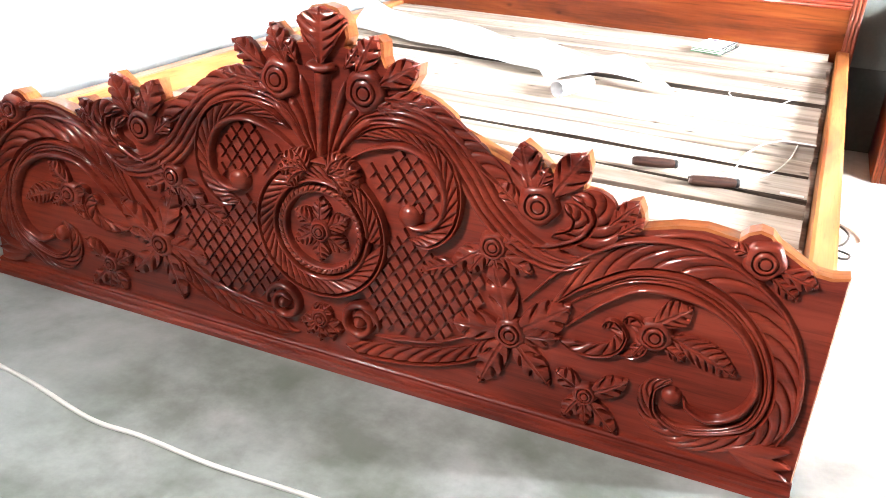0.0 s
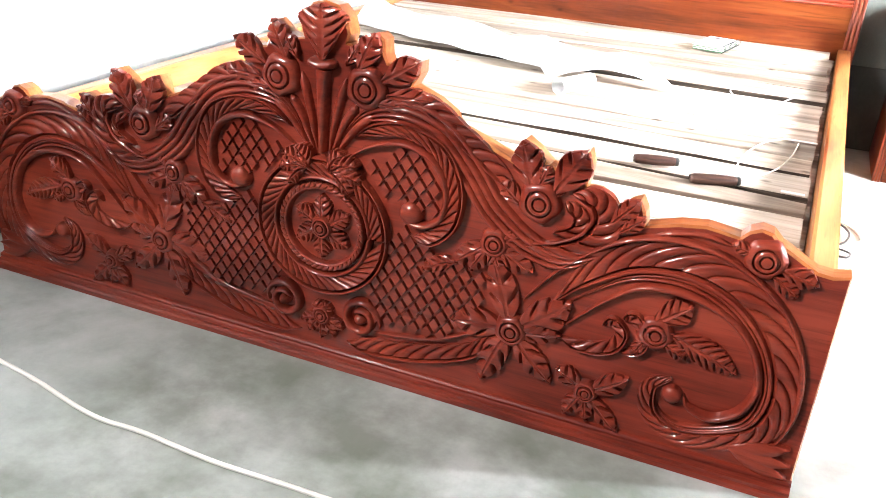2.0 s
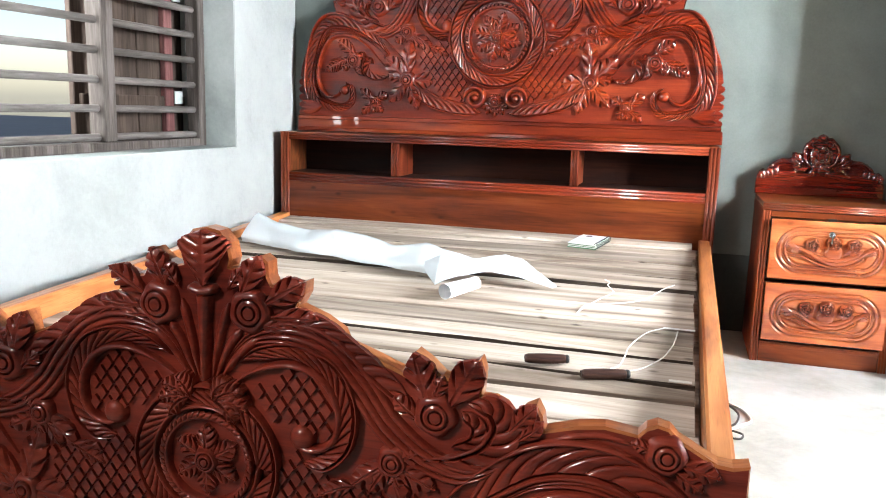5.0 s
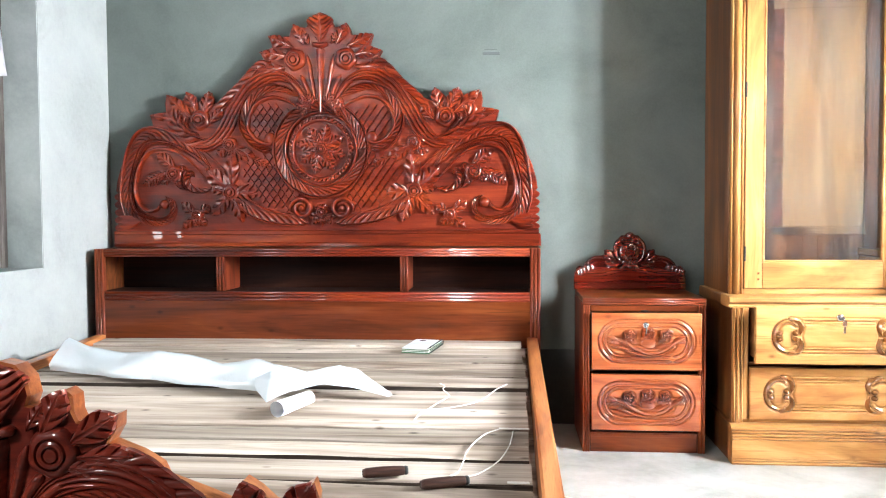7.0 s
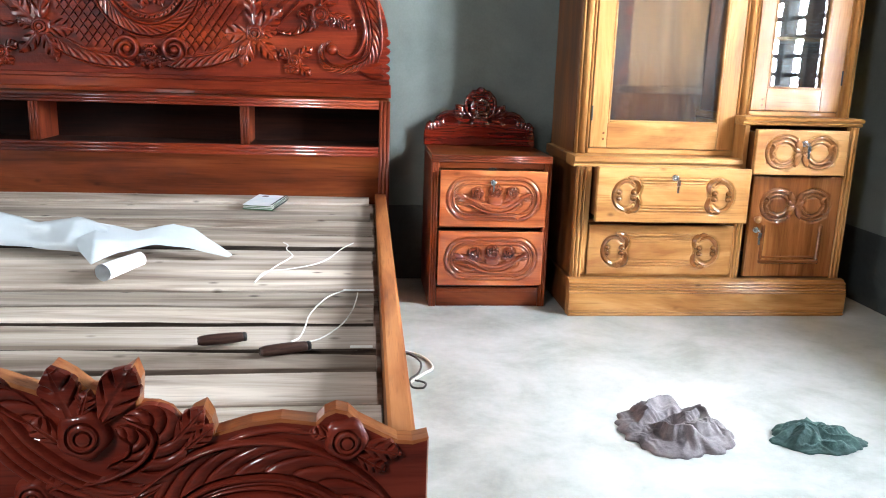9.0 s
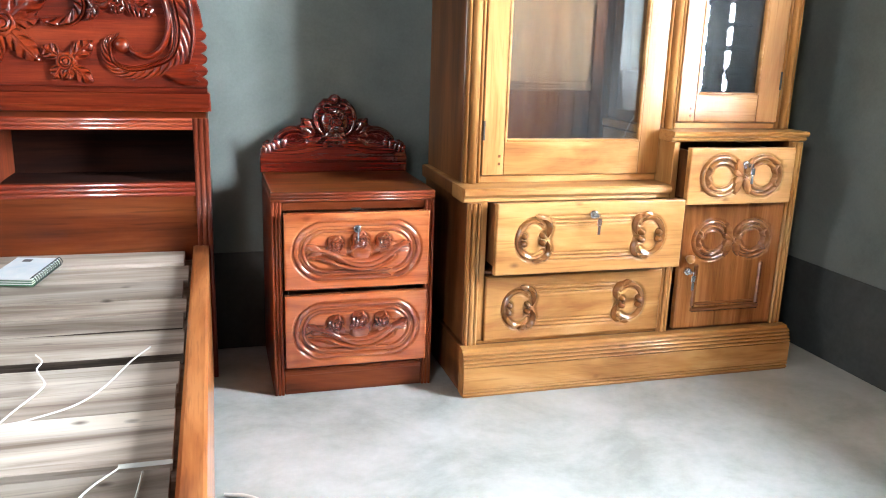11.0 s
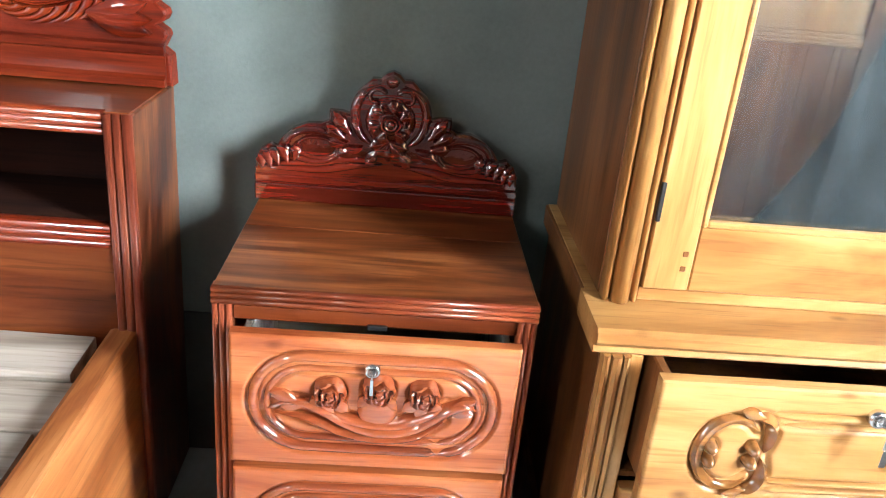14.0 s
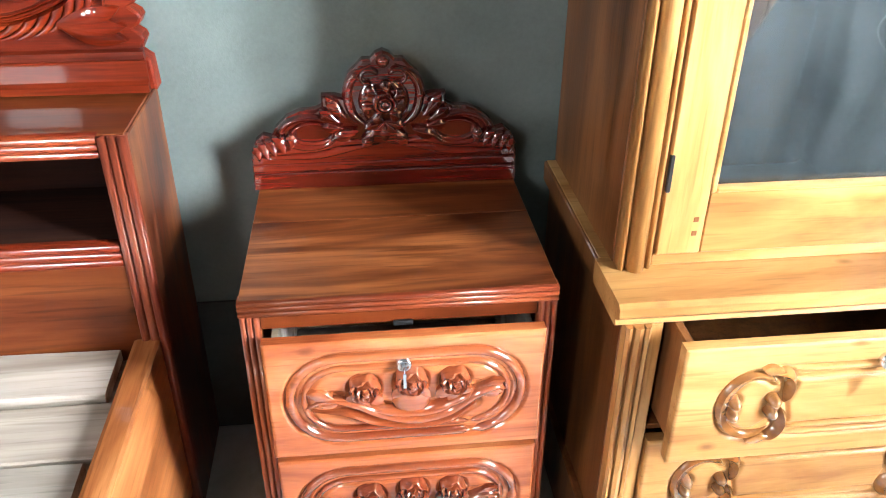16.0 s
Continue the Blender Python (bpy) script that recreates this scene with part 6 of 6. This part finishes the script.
for (x, y, a, ln, lab) in ((0.015, 2.083, 17, 0.098, "dark wooden tool handle lying on the slats"), (0.153, 2.029, 20, 0.104, "dark wooden handle with a white wire tied round it")):
    st = thing("wooden_handle", (x, y, sz(y) + 0.012), lab, "tool handle", "handles on the slats")
    st.rotation_euler.z = radians(a)
    V, F, n, k = [], [], 14, 10
    for i in range(n):
        t = i / (n - 1)
        r = 0.013 * (0.72 + 0.30 * math.sin(math.pi * (0.15 + 0.75 * t))) * (0.8 if i in (0, n - 1) else 1)
        V += [(ln * (t - 0.5), r * math.cos(2 * math.pi * j / k), 0.9 * r * math.sin(2 * math.pi * j / k)) for j in range(k)]
    for i in range(n - 1):
        F += [[i * k + j, i * k + (j + 1) % k, (i + 1) * k + (j + 1) % k, (i + 1) * k + j] for j in range(k)]
    obj("grip", (V, F + [list(range(k)), list(range((n - 1) * k, n * k))]), STICK, st, True)
    obj("ferrule", lathe([(0, 0.0), (0.010, 0.0), (0.0105, 0.004), (0.009, 0.008), (0, 0.008)], 12, "Z"), STEEL_DARK, st, True).matrix_local = pose(ln / 2 - 0.004, 0, 0, 0, 90, 0)


def cord(name, pts, r, m, label, cat):
    return tagged(obj(name, tube(pts, r, 90, 7), m, smooth=True), label, cat)


def slat_cord(pts, label):
    return cord("white_cord", [(x, y, sz(y) + 0.004 + d) for x, y, d in pts], 0.0017, WHITE_WIRE, label, "cord")


slat_cord([(0.196, 2.045, 0.014), (0.165, 2.055, 0.012), (0.178, 2.11, 0.0), (0.187, 2.174, 0.003), (0.190, 2.24, 0.0), (0.206, 2.304, 0.002), (0.232, 2.36, 0.006), (0.267, 2.412, 0.003)], "thin white cord tied to a handle")
slat_cord([(0.190, 2.043, 0.014), (0.225, 2.10, 0.002), (0.267, 2.184, 0.0), (0.289, 2.26, 0.003), (0.298, 2.33, 0.002), (0.303, 2.398, 0.002)], "thin white cord across the slats")
slat_cord([(0.286, 2.870, 0.0), (0.255, 2.80, 0.003), (0.215, 2.70, 0.0), (0.175, 2.632, 0.003), (0.11, 2.60, 0.0), (0.052, 2.564, 0.003), (0.034, 2.475, 0.002), (0.046, 2.52, 0.004), (0.075, 2.62, 0.002), (0.108, 2.70, 0.003), (0.109, 2.74, 0.0), (0.088, 2.79, 0.003), (0.090, 2.83, 0.002), (0.072, 2.868, 0.0)], "bent thin white cord on the slats")
for x, y, w in ((0.306, 2.417, 0.040), (0.313, 2.050, 0.024)):
    tagged(obj("paper_strip", box(x - w, x + w, y - 0.007, y + 0.007, sz(y) + 0.006, sz(y) + 0.0075, 0.0004), PAPER), "small white paper strip on a slat", "paper strip", "paper strips")

# ---- things on the floor ----
def rag(name, at, size, m, label, seed, fine):
    """A cloth dropped in a heap: sharp creases between flat facets, with a ragged hem."""
    V, F, n, k = [], [], 80, 130
    rng = random.Random(seed)
    seeds = [(rng.uniform(-1, 1), rng.uniform(-1, 1), rng.uniform(0.35, 1.0), rng.uniform(0, 6.28)) for _ in range(fine)]
    for i in range(n + 1):
        q = i / n
        for j in range(k):
            a = 2 * math.pi * j / k
            p = Vector((math.cos(a) * q, math.sin(a) * q, 0))
            hem = 1 + 0.26 * noise.noise((math.cos(a) * 1.5 + seed, math.sin(a) * 1.5, 1.0)) + 0.14 * noise.noise((math.cos(a) * 5 + seed, math.sin(a) * 5, 2.0))
            w = Vector((noise.noise(p * 2.2 + Vector((seed, 0, 0))), noise.noise(p * 2.2 + Vector((0, seed, 5))), 0)) * 0.30
            e = p + w
            # the highest of many leaning planes: ridges with flat flanks
            best = max(h - 1.9 * abs((e.x - x) * math.cos(t) + (e.y - y) * math.sin(t)) - 0.55 * abs(-(e.x - x) * math.sin(t) + (e.y - y) * math.cos(t)) for x, y, h, t in seeds)
            low = 0.16 + 0.10 * abs(noise.noise(e * 5 + Vector((seed, 1, 2))))
            z = 0.004 + size[2] * max(low, best) * (1 - q ** 5) + 0.002 * noise.noise(p * 14)
            V.append((p.x * hem * size[0] + w.x * 0.14 * size[0], p.y * hem * size[1] + w.y * 0.14 * size[1], max(0.001, z if q < 0.999 else 0.001)))
    for i in range(n):
        F += [[i * k + j, i * k + (j + 1) % k, (i + 1) * k + (j + 1) % k, (i + 1) * k + j] for j in range(k)]
    return tagged(obj(name, (V, F), m, smooth=True, at=at), label, "rag", "rags on the floor")


rag("crumpled_rag", (1.115, 2.265, 0), (0.145, 0.14, 0.085), RAG_GREY, "crumpled grey cloth rag on the concrete floor", 3.1, 16)
rag("crumpled_rag", (1.475, 2.205, 0), (0.125, 0.080, 0.055), RAG_TEAL, "crumpled dark teal net rag on the floor", 8.4, 26)
cord("floor_cable", [(0.42, 2.86, 0.005), (0.47, 2.84, 0.006), (0.515, 2.79, 0.005), (0.530, 2.71, 0.005), (0.500, 2.66, 0.006), (0.465, 2.61, 0.005), (0.425, 2.53, 0.005)], 0.004, WHITE_WIRE, "pale cable lying beside the bed", "cable")
cord("floor_cable", [(0.41, 2.80, 0.009), (0.46, 2.81, 0.012), (0.495, 2.74, 0.012), (0.485, 2.66, 0.011), (0.455, 2.60, 0.012), (0.46, 2.55, 0.010), (0.49, 2.545, 0.010), (0.498, 2.58, 0.010), (0.47, 2.60, 0.010)], 0.0032, BLACK_WIRE, "tangled dark cable lying beside the bed", "cable")
cord("floor_wire", [(-1.38, 1.15, 0.004), (-1.15, 1.130, 0.004), (-0.965, 1.115, 0.004), (-0.864, 1.104, 0.004), (-0.697, 1.077, 0.004), (-0.589, 1.083, 0.004), (-0.434, 1.082, 0.004), (-0.26, 1.095, 0.004), (-0.05, 1.10, 0.004), (0.15, 1.07, 0.004)], 0.0042, WHITE_WIRE, "white electric wire lying on the concrete floor", "wire")

# ---- window sill: bucket, iron ----
bk = thing("bucket", (RX + 0.075, 1.985, 0.7045), "white plastic bucket standing on the window sill", "bucket")
obj("body", lathe([(0, 0.0), (0.070, 0.0), (0.074, 0.004), (0.088, 0.17), (0.092, 0.175), (0.092, 0.185), (0.086, 0.185), (0.072, 0.010), (0, 0.008)], 28), BUCKET, bk, True)
obj("bail", tube([(0, -0.092, 0.165), (0.05, -0.075, 0.13), (0.09, 0, 0.11), (0.05, 0.075, 0.13), (0, 0.092, 0.165)], 0.002, 24, 6), CHROME, bk, True)
ir = thing("electric_iron", (RX + 0.09, 2.42, 0.7045), "white and teal electric iron on the window sill", "iron")
ip = [(0.11 * math.cos(a) ** 3 * (1 if math.cos(a) < 0 else 1.15), 0.055 * math.sin(a)) for a in np.linspace(0, 2 * math.pi, 26)[:-1]]
obj("sole", extrude(ip, (0, 0, 0.0), (0, 0, 0.012), (0, 1, 0), (1, 0, 0)), CHROME, ir)
obj("body", extrude([(a * 0.95, b * 0.95) for a, b in ip], (0, 0, 0.0125), (0, 0, 0.05), (0, 1, 0), (1, 0, 0)), TEAL, ir)
obj("handle", tube([(0, -0.07, 0.045), (0, -0.075, 0.10), (0, 0.0, 0.115), (0, 0.06, 0.10), (0, 0.08, 0.05)], 0.013, 24, 10), BUCKET, ir, True)
cord("iron_cord", [(RX + 0.09, 2.34, 0.80), (RX + 0.04, 2.28, 0.84), (RX + 0.0, 2.20, 0.78), (RX - 0.03, 2.12, 0.66), (RX - 0.03, 2.05, 0.55), (RX - 0.025, 2.12, 0.50), (RX - 0.02, 2.2, 0.56)], 0.003, WHITE_WIRE, "white cord of the iron hanging over the sill", "cord")

# folded newspapers stuck in front of the left window's bars
news = thing("newspaper", (LX - 0.10, 3.09, 1.39), "folded printed newspapers stuck between the window bars", "newspaper")


def page(u, v, d):
    """A point of the folded page: u along it, v down it, d behind its front."""
    y = (2.958 + 0.200 * u) * (1 - v) + (2.990 + 0.230 * u) * v - 3.09
    z = (1.640 + 0.016 * u) * (1 - v) + (1.388 + 0.036 * u) * v - 1.39
    return (0.004 * math.sin(3.0 * u + 2 * v) - 0.006 * v - d, y, z)


def page_patch(u0, u1, v0, v1, d, thick, n=10, m=10):
    front = [page(u0 + (u1 - u0) * i / (n - 1), v0 + (v1 - v0) * j / (m - 1), d) for i in range(n) for j in range(m)]
    back = [page(u0 + (u1 - u0) * i / (n - 1), v0 + (v1 - v0) * j / (m - 1), d + thick) for i in range(n) for j in range(m)]
    F = grid_faces(n, m)
    F += [[i + n * m for i in q[::-1]] for q in F]
    rim = [i * m for i in range(n)] + [(n - 1) * m + j for j in range(1, m)] + [i * m + m - 1 for i in range(n - 2, -1, -1)] + [j for j in range(m - 2, 0, -1)]
    return front + back, F + [[p, q, q + n * m, p + n * m] for p, q in zip(rim, rim[1:] + rim[:1])]


for k in range(5):
    q = -0.045 * k
    obj("page", page_patch(q, q + 0.985 - 0.02 * (k % 2), 0.012 * (k % 3), 1.0 - 0.015 * ((k + 1) % 3) + 0.02 * (k == 1), 0.010 * k, 0.0085), NEWSPRINT, news, True)
for u0, u1, v0, v1, m in ((0.10, 0.86, 0.10, 0.135, PRINT_GREY), (0.14, 0.42, 0.20, 0.24, PRINT_PINK), (0.20, 0.52, 0.47, 0.52, PRINT_GREY), (0.42, 0.70, 0.42, 0.49, PRINT_PINK), (0.60, 0.78, 0.70, 0.78, PRINT_RED),
                          (0.64, 0.82, 0.83, 0.88, PRINT_PINK), (0.50, 0.90, 0.27, 0.285, PRINT_GREY), (0.50, 0.90, 0.32, 0.335, PRINT_GREY)):
    obj("print", page_patch(u0, u1, v0, v1, -0.0008, 0.0007, 4, 3), m, news, True)
# scuff on the back wall
sc = thing("wall_scar", (0.218, BY, 1.588), "faint dark scuff of bare cement on the plastered wall", "wall scuff")
sc["kind"] = "structure"
obj("scuff", box(-0.036, 0.036, -0.002, 0, -0.014, -0.001, 0.0008), SCAR, sc)
obj("scuff", box(-0.030, 0.024, -0.0015, 0, 0.008, 0.012, 0.0005), SCAR, sc)
